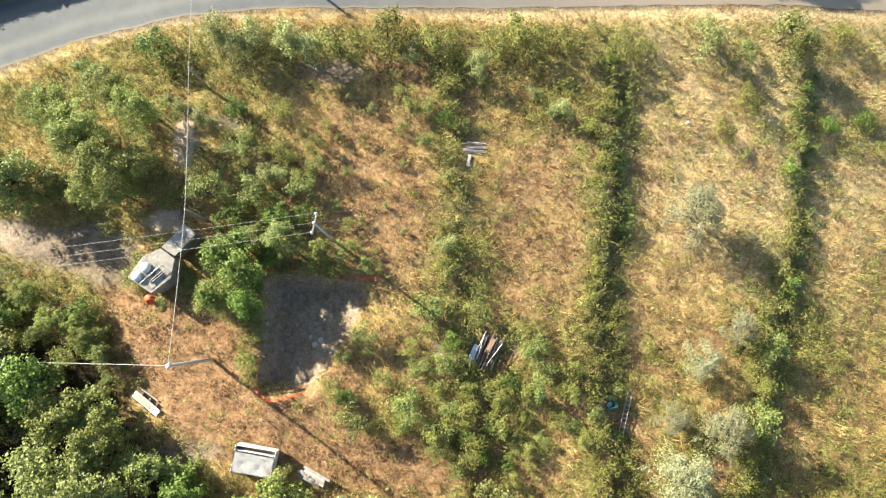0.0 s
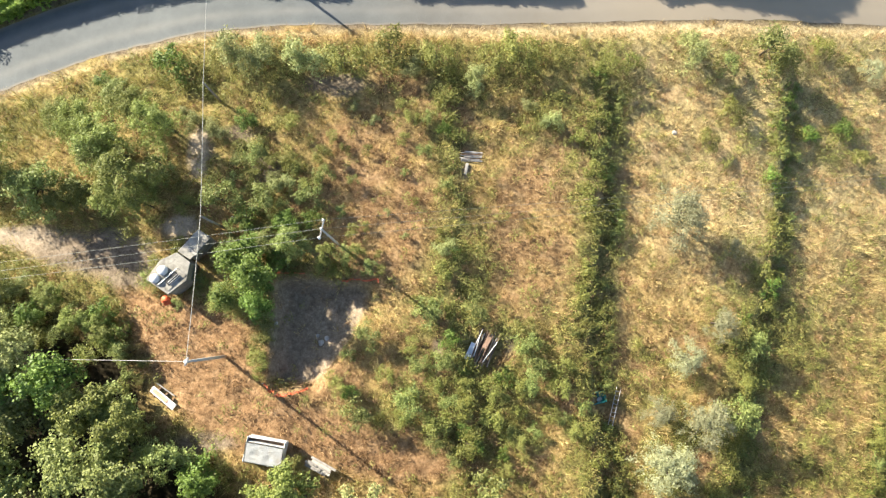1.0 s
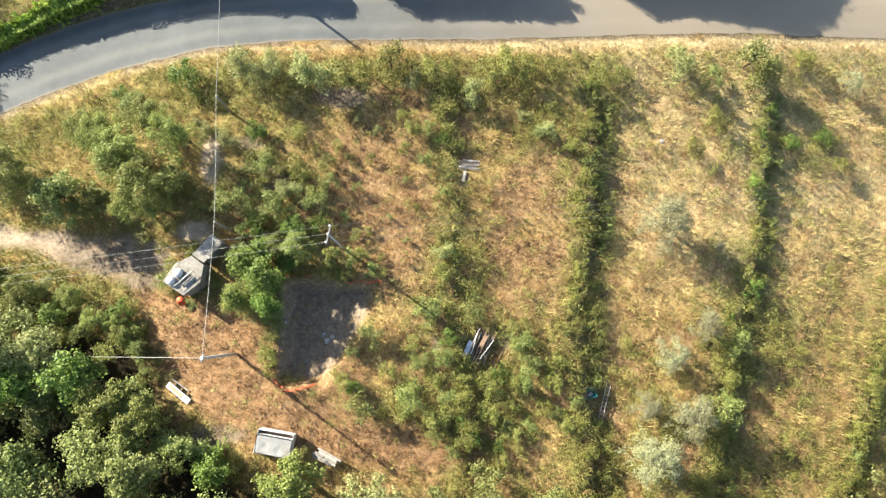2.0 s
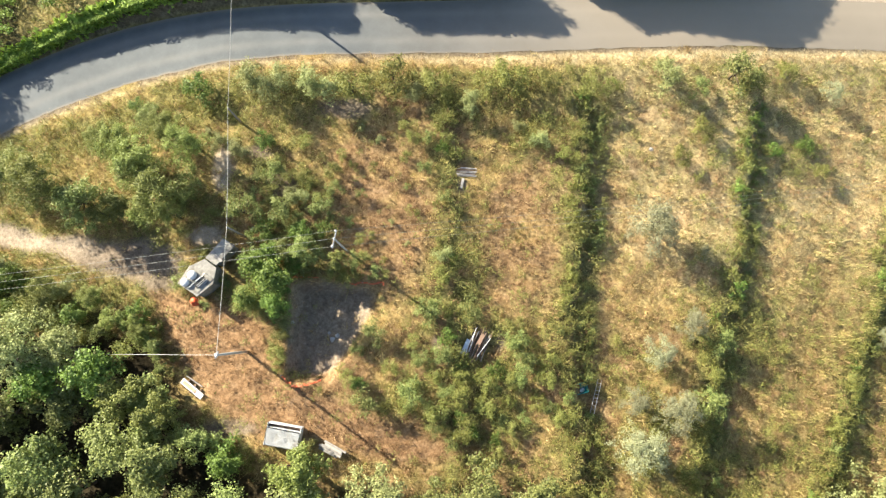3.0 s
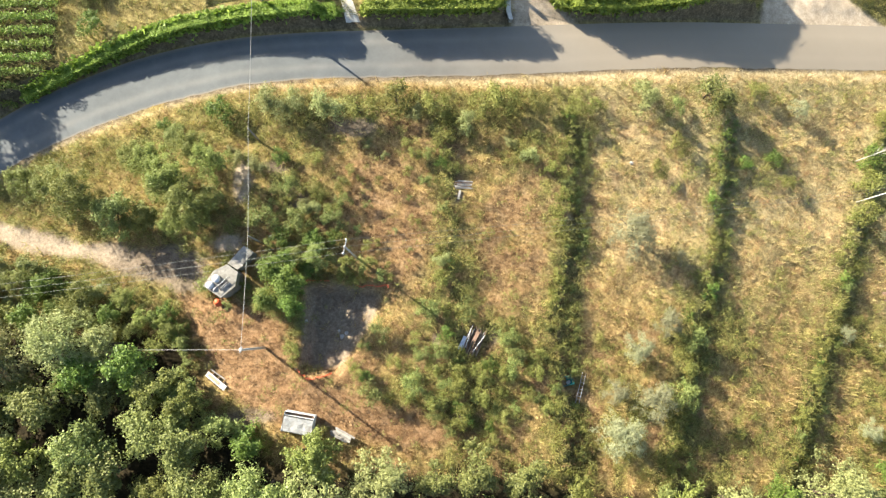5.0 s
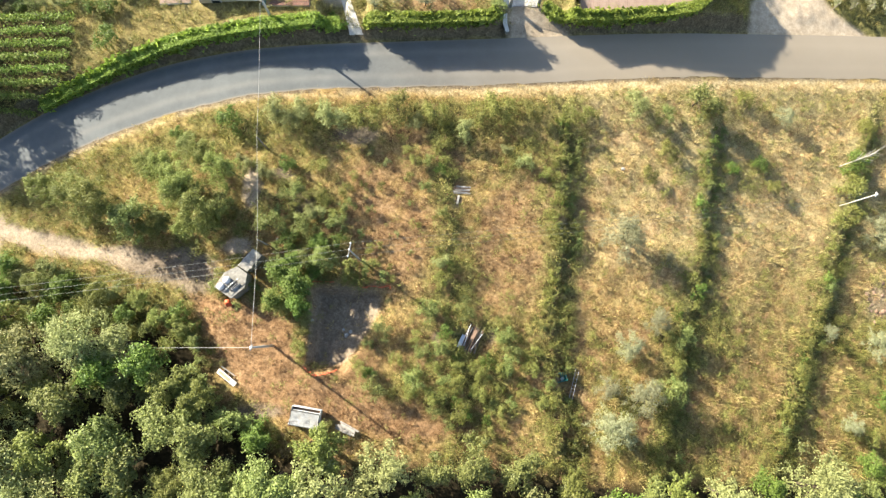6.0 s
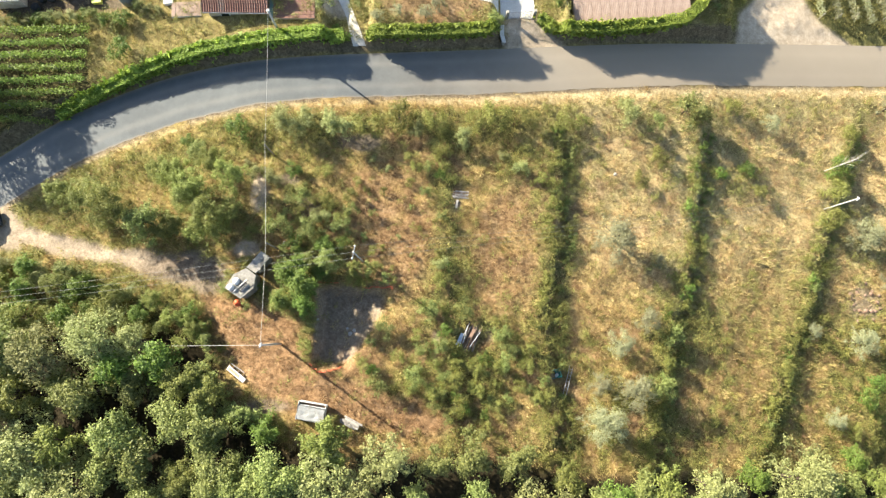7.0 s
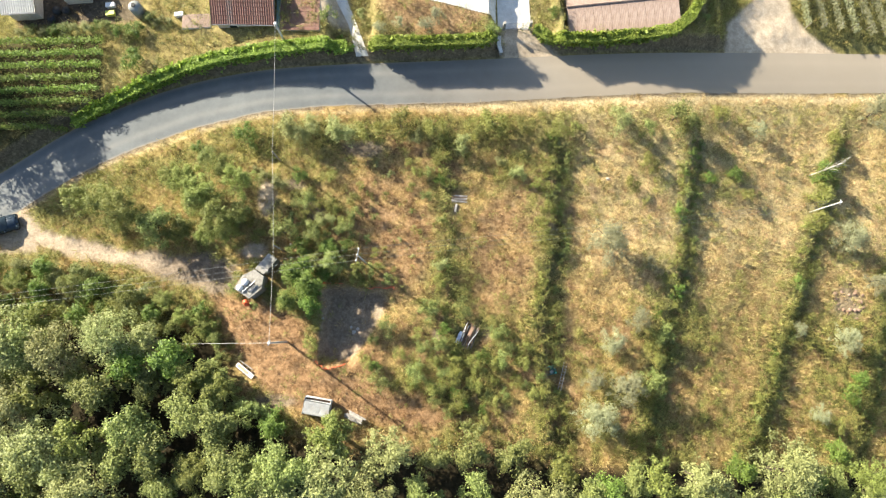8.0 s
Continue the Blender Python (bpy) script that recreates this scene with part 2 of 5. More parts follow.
def prism(poly, low, high, bevel=0.03):
    """An upright prism over a polygon of (x, y)."""
    bm = bmesh.new()
    a, b = [bm.verts.new((x, y, low)) for x, y in poly], [bm.verts.new((x, y, high)) for x, y in poly]
    n = len(poly)
    for i in range(n):
        bm.faces.new((a[i], a[(i + 1) % n], b[(i + 1) % n], b[i]))
    bm.faces.new(a[::-1])
    bm.faces.new(b)
    bmesh.ops.recalc_face_normals(bm, faces=bm.faces[:])
    if bevel:
        bmesh.ops.bevel(bm, geom=bm.edges[:], offset=bevel, segments=1, affect="EDGES")
    return bm


def h(x, y):
    return float(ground(x, y))


RNG = np.random.default_rng(7)


def leaf_cloud(centres, outward, size, up=0.5, rough=0.8, slim=0.55):
    """Small pointed leaves at the centres, facing partly outward and up. Returns points and faces."""
    n = len(centres)
    normal = outward * 0.7 + np.array([0, 0, up]) + rough * RNG.normal(size=(n, 3))
    normal /= np.linalg.norm(normal, axis=1, keepdims=True) + 1e-9
    a = np.cross(normal, RNG.normal(size=(n, 3)))
    a /= np.linalg.norm(a, axis=1, keepdims=True) + 1e-9
    b = np.cross(normal, a)
    s = (size * RNG.uniform(0.6, 1.4, n))[:, None]
    v = np.stack([centres - a * s * 0.5, centres + a * s * 0.5, centres + b * s * slim + normal * s * 0.08], 1)
    return v.reshape(-1, 3), np.arange(3 * n).reshape(n, 3)


def ripple(c, wave):
    """A smooth unit wobble in each direction that varies over the given wavelength."""
    q = c * (2 * math.pi / wave)
    return np.stack([np.sin(q[:, 1] * 1.1 + 1.7 * np.sin(q[:, 2] * 0.8)), np.sin(q[:, 2] * 0.9 + 1.7 * np.sin(q[:, 0] * 0.7 + 1)), np.sin(q[:, 0] * 1.2 + 1.7 * np.sin(q[:, 1] * 0.9 + 2))], 1)


def clumps(blobs, count, size, up=0.5, rough=0.6, slim=0.55, hollow=0.45):
    """Leaves in ragged sprays: rows of x, y, z, radius, flatness and, where a spray is drawn out along its branch, that way in x and y."""
    blobs, count, size = np.asarray(blobs, float), count * 2, size * 0.76
    w = blobs[:, 3] ** 2
    pick = RNG.choice(len(blobs), count, p=w / w.sum())
    d = RNG.normal(size=(count, 3))
    d[:, 2] = np.where(RNG.random(count) < 0.7, np.abs(d[:, 2]), d[:, 2])
    d /= np.linalg.norm(d, axis=1, keepdims=True)
    r = blobs[pick, 3] * np.where(RNG.random(count) < 0.12, RNG.uniform(1.0, 1.4, count), RNG.uniform(hollow, 1.08, count))
    off = d * r[:, None] * np.stack([np.ones(count), np.ones(count), blobs[pick, 4]], 1)
    if blobs.shape[1] > 5:
        way = blobs[pick, 5:7]
        off[:, :2] += way * (off[:, :2] * way).sum(1)[:, None]
    c = blobs[pick, :3] + off
    c = c + ripple(c, 0.95) * 0.30 * blobs[pick, 3][:, None] + ripple(c, 0.37) * 0.12 * blobs[pick, 3][:, None]
    return leaf_cloud(c, d, size, up, rough, slim)


def crown_blobs(radius, height, base, n, blob):
    """Sprays along limbs of uneven reach that together make a ragged dome."""
    out = []
    limbs = max(5, round(n / 5))
    for k in range(limbs):
        a0 = 2.399 * k + RNG.normal(0, 0.25)
        reach = radius * (RNG.uniform(0.75, 1.08) if k % 3 else RNG.uniform(0.35, 0.7))
        tall = RNG.uniform(0.78, 1.04)
        for _ in range(round(2.1 * n / limbs)):
            u = RNG.uniform(0.05, 1) ** 0.6
            a, r = a0 + RNG.normal(0, 0.22) / (u + 0.25), reach * u
            f = min(1.0, r / radius)
            top = base + (height - base) * (1 - 0.72 * f ** 2.3) * tall * RNG.uniform(0.82, 1.02)
            if RNG.random() < 0.28:
                top = base + (top - base) * RNG.uniform(0.15, 0.7)
            size = blob * RNG.uniform(0.42, 1.0) * (1.1 - 0.35 * u)
            pull = RNG.uniform(0.2, 0.65)
            out.append((r * math.cos(a), r * math.sin(a), top - size * 0.5, size, RNG.uniform(0.5, 0.85), pull * math.cos(a), pull * math.sin(a)))
    return out


def make_tree(name, radius, height, mat, count, leaf, label, category="tree", group="", base=0.3, blob=0.75, n=34, thick=0.16, slim=None):
    """Trunk with limbs, and a crown of leaf clumps, standing at the origin."""
    ob = thing(name, Matrix(), label, category, group)
    blobs = crown_blobs(radius, height, height * base, n, blob)
    bm = tube([(0, 0, -0.4), (0.05, 0.02, height * 0.25), (-0.08, 0.1, height * 0.5), (0.05, 0.0, height * 0.8)], [thick, thick * 0.8, thick * 0.55, thick * 0.15], 8)
    for b in blobs[:: max(1, len(blobs) // (9 if category == "tree" else 4))]:
        s = Vector((0, 0, height * RNG.uniform(0.2, 0.5)))
        e = Vector(b[:3])
        tube([s, s.lerp(e, 0.5) + Vector((0, 0, 0.12 * height * RNG.uniform(-0.3, 0.6))), e], [thick * 0.45, thick * 0.28, thick * 0.08], 5, bm)
    part("trunk" if category == "tree" else "stem", bm, BARK, ob, smooth=True)
    v, f = clumps(blobs, count, leaf, slim=slim or (0.72 if radius > 1.8 else 0.6))
    part("crown" if category == "tree" else "foliage", mesh("crown", v, f, mat), mat, ob)
    return ob


def scatter(protos, places):
    """Sets the prototypes themselves first and copies after, at rows of x, y, scale, prototype."""
    first = {}
    for x, y, s, k in places:
        m = pose(x, y, h(x, y) - 0.05, RNG.uniform(-5, 5), RNG.uniform(-5, 5), RNG.uniform(0, 360)) @ Matrix.Diagonal((s, s, s * RNG.uniform(0.85, 1.1), 1))
        if k in first:
            copy_thing(protos[k], m)
        else:
            first[k] = m
    for k, m in first.items():
        protos[k].matrix_basis = m
    for k, ob in enumerate(protos):
        if k not in first:
            for o in (*ob.children_recursive, ob):
                bpy.data.objects.remove(o)


# ---- the lie of the land ----
def ramp(a, b, v):
    u = np.clip((v - a) / (b - a), 0, 1)
    return u * u * (3 - 2 * u)


def lattice(x, y, size, seed=0):
    """Smooth value noise between 0 and 1 over the plan, with cells of the given size."""
    x, y = np.asarray(x, float) / size + 37.3 * seed, np.asarray(y, float) / size - 11.7 * seed
    i, j = np.floor(x), np.floor(y)
    u, v = ramp(0, 1, x - i), ramp(0, 1, y - j)

    def corner(a, b):
        q = np.sin(a * 127.1 + b * 311.7 + seed * 74.7) * 43758.5453
        return q - np.floor(q)
    low = corner(i, j) * (1 - u) + corner(i + 1, j) * u
    high = corner(i, j + 1) * (1 - u) + corner(i + 1, j + 1) * u
    return low * (1 - v) + high * v


def soft_line(xs, ys, at, width=3.0):
    """A polyline y(x), rounded at its corners."""
    at = np.asarray(at, float)
    return sum(np.interp(at + d, xs, ys) for d in np.linspace(-width, width, 9)) / 9


def inside(poly, x, y):
    """Signed distance to the edge of a polygon, positive inside."""
    x, y = np.asarray(x, float), np.asarray(y, float)
    best, odd = np.full(x.shape, 1e9), np.zeros(x.shape, bool)
    for (ax, ay), (bx, by) in zip(poly, poly[1:] + poly[:1]):
        dx, dy = bx - ax, by - ay
        u = np.clip(((x - ax) * dx + (y - ay) * dy) / (dx * dx + dy * dy), 0, 1)
        best = np.minimum(best, np.hypot(x - ax - u * dx, y - ay - u * dy))
        if dy:
            odd ^= ((ay > y) != (by > y)) & (x < ax + (y - ay) * dx / dy)
    return np.where(odd, best, -best)


def along(line, x, y):
    """Distance to an open polyline."""
    x, y = np.asarray(x, float), np.asarray(y, float)
    best = np.full(x.shape, 1e9)
    for (ax, ay), (bx, by) in zip(line, line[1:]):
        dx, dy = bx - ax, by - ay
        u = np.clip(((x - ax) * dx + (y - ay) * dy) / (dx * dx + dy * dy), 0, 1)
        best = np.minimum(best, np.hypot(x - ax - u * dx, y - ay - u * dy))
    return best


ROAD_X = [-120, -70, -48, -45, -40, -35.5, -32.4, -27.4, -21.2, -13.3, -5.6, 1, 7.2, 13.6, 27.2, 42.4, 56.2, 120]
ROAD_S = [-34, -3, 11, 12.7, 15.9, 17.6, 18.9, 20.4, 21.7, 22.4, 22.7, 23.0, 23.5, 24.2, 25.4, 26.6, 27.5, 31]
ROAD_N = [-25, 3.5, 16.7, 18.5, 21.4, 23.1, 24.2, 25.6, 26.5, 26.95, 27.4, 27.85, 28.4, 29.1, 30.35, 31.75, 32.7, 37]
TERRACES = [([-14, -5, 5, 12, 18, 30], [1.5, 1.2, 0.4, 0.6, 0.5, 0.5], 0.3),
            ([-30, -9.5, -5.6, 0.8, 6, 12.4, 17.8, 30], [11.2, 10.6, 10.3, 10.2, 11.2, 11.9, 12.1, 12.4], 0.95),
            ([-30, -11.9, -7, -1.9, 2.3, 6.1, 12.8, 18.6, 30], [18, 20.8, 22.2, 23.1, 25.3, 25.9, 27.4, 28.5, 30], 1.05),
            ([-30, -15, -9, -2.8, 1, 6.3, 15.1, 30], [28, 32.8, 35.6, 37.8, 40, 42, 45.8, 52], 1.05),
            ([-30, -15.8, -10.8, -3.1, 15, 30], [43, 46.8, 48.6, 50.8, 57.5, 63], 1.05)]
PIT = [(-12.5, 3.4), (-5.3, 2.9), (-5.3, 0.4), (-7.8, -2.6), (-9.5, -4.8), (-13.0, -4.7)]
TRACK = [(-48, 9.3), (-44, 9.6), (-40, 8.3), (-35, 7.1), (-30, 6.2), (-25.5, 5.2), (-22.5, 4.6)]
PADS = [([(14.1, 31.6), (27.0, 32.8), (26.2, 39.6), (13.4, 38.4)], -3.4)]
GAPS = [(-9.5, 1.5), (9.3, 3.0), (38, 4.5)]


def road_south(x):
    return soft_line(ROAD_X, ROAD_S, x)


def road_north(x):
    return soft_line(ROAD_X, ROAD_N, x)


def ground(x, y):
    """Height of the ground: a hillside that falls towards +x in terraces, with the road's shelf along its top."""
    x, y = np.asarray(x, float), np.asarray(y, float)
    south, north = road_south(x), road_north(x)
    z = soft_line([-300, -80, -40, -15, 0, 12, 25, 40, 60, 120, 300], [-16, -6, -2.4, 0.4, -0.7, -2.3, -4.2, -7.6, -11.5, -17, -24], x, 5)
    z = z - 0.05 * np.clip(-y, 0, 60) * ramp(15, 40, x) - 0.04 * np.clip(-y - 12, 0, 80)
    south_side = 1 - ramp(south - 5, south - 2.2, y)
    for ys, xs, h in TERRACES:
        d = x - np.interp(y, ys, xs) - 0.5 * (lattice(y, y * 0, 2.6, 3) - 0.5)
        z = z - np.sign(d) * 0.5 * h * np.clip(1 - np.abs(d) / 6.6, 0, 1) * ramp(0, 0.4, np.abs(d)) * south_side
    gap = np.ones_like(x)
    for g, w in GAPS:
        gap = np.minimum(gap, ramp(w, w + 1.2, np.abs(x - g)))
    gap = gap * ramp(38, 32, x)
    z = z + 1.4 * ramp(north + 0.35, north + 1.45, y) * gap + 0.05 * np.clip(y - north, 0, 60)
    z = z - 1.5 * ramp(0, 0.8, inside(PIT, x, y)) * (1 - 0.85 * ramp(-10.5, -5.5, x - 0.5 * y))
    for pad, level in PADS:
        m = ramp(-0.5, 0.1, inside(pad, x, y))
        z = z * (1 - m) + level * m
    off_road = np.minimum(1, np.maximum(ramp(0, 1.5, south - 0.5 - y), ramp(0, 1.5, y - north - 0.6)))
    z = z + off_road * (0.22 * (lattice(x, y, 2.3, 1) - 0.5) + 0.14 * (lattice(x, y, 0.8, 2) - 0.5))
    return z - 0.05 * (1 - off_road)


# ---- ground and road ----
CLEARED = [(-24.2, 3.0), (-18.7, 2.2), (-14.1, 0.6), (-13.4, -3.8), (-9.1, -5.6), (-4.0, -7.7), (3.4, -10.2), (-4.0, -11.6), (-11.2, -9.3), (-15.0, -9.0), (-19.0, -6.4), (-21.0, -4.2), (-22.4, -1.5)]
WOOD = [(-75, 6), (-48, 8.0), (-41, 7.4), (-35, 6.4), (-29.5, 4.2), (-25, 1.6), (-21.8, -1.2), (-20.2, -4.0), (-19.6, -6.6), (-16.6, -8.4), (-14.4, -10.2), (-10, -11.0), (-4.5, -11.4), (2, -11.6), (8, -12.5),
        (12, -13.6), (20, -14.3), (26, -14.6), (32, -15.2), (41, -16), (75, -17), (75, -60), (-75, -60)]
TURNING = [(-31.6, 7.2), (-23.3, 6.9), (-21.8, 5.6), (-22.7, 4.0), (-24.7, 3.3), (-28.9, 4.3), (-31.5, 5.5)]
ENTRANCE = [(33.8, 30.9), (50.0, 32.0), (45.6, 34.5), (43.3, 37.1), (42.8, 42), (38.9, 42), (38.2, 38), (34.4, 34.6)]
MOUTH = [(-47.5, 12.3), (-45.2, 12.0), (-43.0, 10.0), (-43.6, 7.9), (-47.5, 7.8)]
YARDS = [ENTRANCE, [(6.7, 31.9), (6.7, 28.3), (13.3, 28.8), (10.3, 32.0)], [(-13.0, 31.2), (-9.4, 31.0), (-10.6, 36), (-13.2, 36)]]
YARD = [(-46, 32.2), (-33, 32.2), (-31, 40), (-47, 40)]
DRIVE = [(-4.5, 40), (-3.6, 35.6), (-1.3, 33.8), (1.8, 33.2), (5.5, 32.5), (6.6, 31.7), (10.0, 31.9), (9.9, 35.4), (10.6, 40)]
PATCHES = [(-18.4, 12.7, 0.9, 2.2), (-19.6, 7.1, 1.5, 0.9), (-8.3, 17.8, 2.6, 1.0), (-13.6, 11.0, 1.4, 1.6), (4.1, -1.5, 0.5, 0.9), (-17.2, -8.0, 2.6, 0.8), (-15.5, 14.0, 1.6, 0.8), (1.2, 11.4, 0.3, 0.7), (-1.0, -1.7, 0.5, 0.8)]


HOUSES = [[(14.2, 31.0), (27.2, 32.3), (26.2, 39.6), (13.4, 38.4)], [(-24.2, 30.3), (-17.0, 30.1), (-17.0, 36.4), (-24.2, 36.4)]]
KEPT_CLEAR = [(2.2, -1.85, 1.5), (1.6, 12.45, 1.15), (12.0, -6.2, 1.3), (10.75, -5.55, 0.6), (-9.35, -9.55, 1.0), (-20.15, -4.95, 1.3), (-12.75, -8.45, 1.5)]


def free(x, y, share=1.0):
    """Where no stack or shelter stands."""
    return np.all([np.hypot(x - a, y - b) > r * share for a, b, r in KEPT_CLEAR] + [inside(p, x, y) < 0 for p in HOUSES], axis=0)


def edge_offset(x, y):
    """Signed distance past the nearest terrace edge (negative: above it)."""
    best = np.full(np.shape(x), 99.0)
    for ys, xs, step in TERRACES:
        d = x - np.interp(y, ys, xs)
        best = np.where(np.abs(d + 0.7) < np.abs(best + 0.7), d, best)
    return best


def zones(x, y):
    """What grows or lies at each place: lush, litter, bare, clay, and a dark for wood floor and painted shade; each 0
    to 1.
    """
    south, north = road_south(x), road_north(x)
    e = edge_offset(x, y)
    patch = 0.6 * lattice(x, y, 4.5, 5) + 0.4 * lattice(x, y, 1.7, 6)
    tuft = 0.55 * patch + 0.45 * lattice(x, y, 0.75, 16)
    lush = 0.22 + 0.76 * ramp(0.36, 0.66, tuft)
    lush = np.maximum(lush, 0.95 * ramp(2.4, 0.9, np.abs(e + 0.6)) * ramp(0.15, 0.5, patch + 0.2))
    lush = np.maximum(lush, 0.9 * ramp(1.2, 0.75, np.hypot((x - 0.3) / 6.2, (y + 4.3) / 5.2)) * ramp(0.2, 0.5, patch + 0.1))
    lush = np.maximum(lush, 0.85 * ramp(0.9, 2.2, south - y) * ramp(8.0, 4.0, south - y) * (1 - 0.2 * ramp(4, 16, x)))
    lush = np.maximum(lush, 0.4 * ramp(1.3, 0.7, np.hypot((x + 25) / 10, (y - 12) / 6)))
    lush = lush * (1 - 0.6 * ramp(1.25, 0.7, np.hypot((x - 16.5) / 4.5, (y - 5) / 7))) * (1 - 0.2 * ramp(1.2, 0.7, np.hypot((x + 5) / 4.5, (y - 9) / 7))) * (1 - 0.35 * ramp(1.2, 0.7, np.hypot((x - 33.5 - 0.2 * y) / 4.5, (y - 4) / 13)))
    lush = lush * (1 - 0.7 * ramp(1.3, 0.7, np.hypot((x + 6.3) / 3.0, (y + 1.6) / 3.2)))
    lush = np.maximum(lush, 0.85 * ramp(1.3, 0.8, np.hypot((x + 11.8) / 4.2, (y - 9.8) / 3.6)) * ramp(0.25, 0.5, tuft))
    lush = np.where(y > north, np.where((x < -36.5) | (x > 43.5), 0.95, 0.6 + 0.3 * patch), lush)
    # Dark green growth at each terrace foot, which also deepens its shadow band.
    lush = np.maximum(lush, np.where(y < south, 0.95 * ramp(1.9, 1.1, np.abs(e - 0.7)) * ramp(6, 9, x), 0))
    lush = np.maximum(lush, np.where(y < south, (0.35 + 0.4 * tuft) * ramp(-7, -15, x) * ramp(6, 10, y), 0))
    verge = ramp(0, 0.3, south - y) * ramp(2.0, 1.0, south - y)
    lush = lush * (1 - 0.9 * verge * ramp(-26, -8, x))
    litter = ramp(-0.6, 0.9, inside(CLEARED, x, y) + 1.2 * (patch - 0.5))
    litter = np.maximum(litter, 0.9 * ramp(1.3, 0.6, np.hypot((x + 5.4) / 4.6, (y - 9.0) / 7.0)) * ramp(0.1, 0.5, tuft)
                        + 0.9 * ramp(1.3, 0.7, np.hypot((x + 9.0) / 2.6, (y + 4.0) / 1.6)))
    litter = np.maximum(litter, 0.85 * ramp(1.2, 0.5, np.hypot((x - 6.0) / 4.2, (y - 7.0) / 7.5)) * ramp(0.15, 0.5, patch))
    litter = np.maximum(litter, 0.8 * ramp(0.5, 0.78, 0.55 * lattice(x, y, 2.4, 18) + 0.45 * lattice(x, y, 0.9, 19)) * ramp(1.5, 3.5, south - y) * ramp(30, 20, x) * ramp(-24, -18, x))
    bare = ramp(1.35, 0.6, along(TRACK, x, y) + 0.8 * (patch - 0.5))
    bare = np.maximum(bare, ramp(-0.3, 0.8, 2.6 - np.hypot(x + 23.5, (y - 4.6) * 1.2)) * 0.9)
    bare = np.maximum(bare, np.maximum(ramp(-0.5, 0.6, inside(TURNING, x, y) + 0.8 * (patch - 0.5)), ramp(-0.4, 0.5, inside(MOUTH, x, y) + patch - 0.5)))
    spill = np.zeros_like(bare)
    for px, py, a, b in PATCHES[:2]:
        spill = np.maximum(spill, 0.75 * ramp(1.15, 0.6, np.hypot((x - px) / a, (y - py) / b) + 0.5 * (patch - 0.5)))
    for px, py, a, b in PATCHES:
        bare = np.maximum(bare, 0.9 * ramp(1.15, 0.6, np.hypot((x - px) / a, (y - py) / b) + 0.5 * (patch - 0.5)))
    bare = np.maximum(bare, 0.85 * ramp(0.55, 0.3, np.abs(south - y - 0.1)) * ramp(0.2, 0.5, patch))
    bare = np.maximum(bare, 0.8 * ramp(1.2, 0.6, np.hypot((x - 47.2) / 2.2, (y - 1.2) / 2.2)))
    litter = np.maximum(litter, 0.95 * ramp(1.15, 0.8, np.hypot((x + 0.8) / 6.0, (y - 33.6) / 4.0)))
    clay = ramp(-0.5, 0.5, inside(PIT, x, y) + 0.8 * (patch - 0.5) - 1.3 * ramp(-8.5, -5.5, x - 0.5 * y) - 1.2 * ramp(-3.2, -4.4, y))
    bare = np.maximum(bare, 0.95 * clay)
    clay = np.maximum(0.25 * clay, spill)
    for yard in YARDS:
        clay = np.maximum(clay, ramp(-0.3, 0.3, inside(yard, x, y)))
    # Pale earth on mouth and track, mixed in westward as sunlight on the dirt.
    clay = np.maximum(clay, 0.55 * np.maximum(ramp(1.3, 0.5, along(TRACK, x, y) + 0.8 * (patch - 0.5)) * ramp(-27, -33, x), ramp(-0.4, 0.5, inside(MOUTH, x, y) + patch - 0.5)))
    bank = ramp(0.1, 0.3, y - north) * ramp(1.7, 1.3, y - north) * ramp(38, 32, x)
    bare = np.maximum(bare, 0.75 * bank)
    # Dark wood floor deepens the gaps between crowns; the hedge bank carries painted shade.
    soil_shade = np.maximum(ramp(0.5, 2.5, inside(WOOD, x, y)) * (1 - 0.8 * ramp(-2, 2, y)), 0.25 * bank)
    # Ground between the vine rows is darkened for the shade in the gaps.
    soil_shade = np.where((y > north + 1.5) & (x < -36.5 - 0.4 * np.maximum(0, 24 - y)) & (y < 31), 0.7, soil_shade)
    # Yard ground is mixed darker than bare earth and loses its green.
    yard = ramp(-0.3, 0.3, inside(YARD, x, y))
    bare, soil_shade, lush = np.maximum(bare, yard), np.maximum(soil_shade, 0.45 * yard), lush * (1 - yard)
    sere = ramp(0.3, 0.6, south - y + 0.5 * (patch - 0.5)) * ramp(1.0, 0.0, (south - y + 0.9 * (patch - 0.5) - 0.5) / (0.5 + 1.2 * ramp(-8, 14, x))) * (0.55 + 0.4 * ramp(-16, 8, x))
    sere = np.maximum(sere, np.where((y > north + 1.5) & (x > -36) & (x < 31), 0.22 * patch, 0))
    # Field grass and ground are mixed paler towards +x and +y.
    sere = np.maximum(sere, 0.6 * ramp(6, 20, x) * ramp(-4, 12, y) * ramp(0.0, 1.0, south - y) * (0.4 + 0.6 * patch))
    return lush, litter, bare, clay, soil_shade, sere


def spaced(low, high, step, far):
    out = [np.arange(low, high + step, step)]
    d, a, b = step, low, high
    left, right = [], []
    while a > -far:
        d *= 1.25
        a, b = a - d, b + d
        left.append(a)
        right.append(b)
    return np.concatenate([left[::-1], out[0], right])


gx, gy = spaced(-56, 62, 0.38, 2500), spaced(-24, 40, 0.36, 2500)
X, Y = np.meshgrid(gx, gy)
x, y = X.ravel(), Y.ravel()
idx = np.arange(x.size).reshape(X.shape)
me = mesh("ground", np.stack([x, y, ground(x, y)], 1), np.stack([idx[:-1, :-1].ravel(), idx[:-1, 1:].ravel(), idx[1:, 1:].ravel(), idx[1:, :-1].ravel()], 1), EARTH, True)
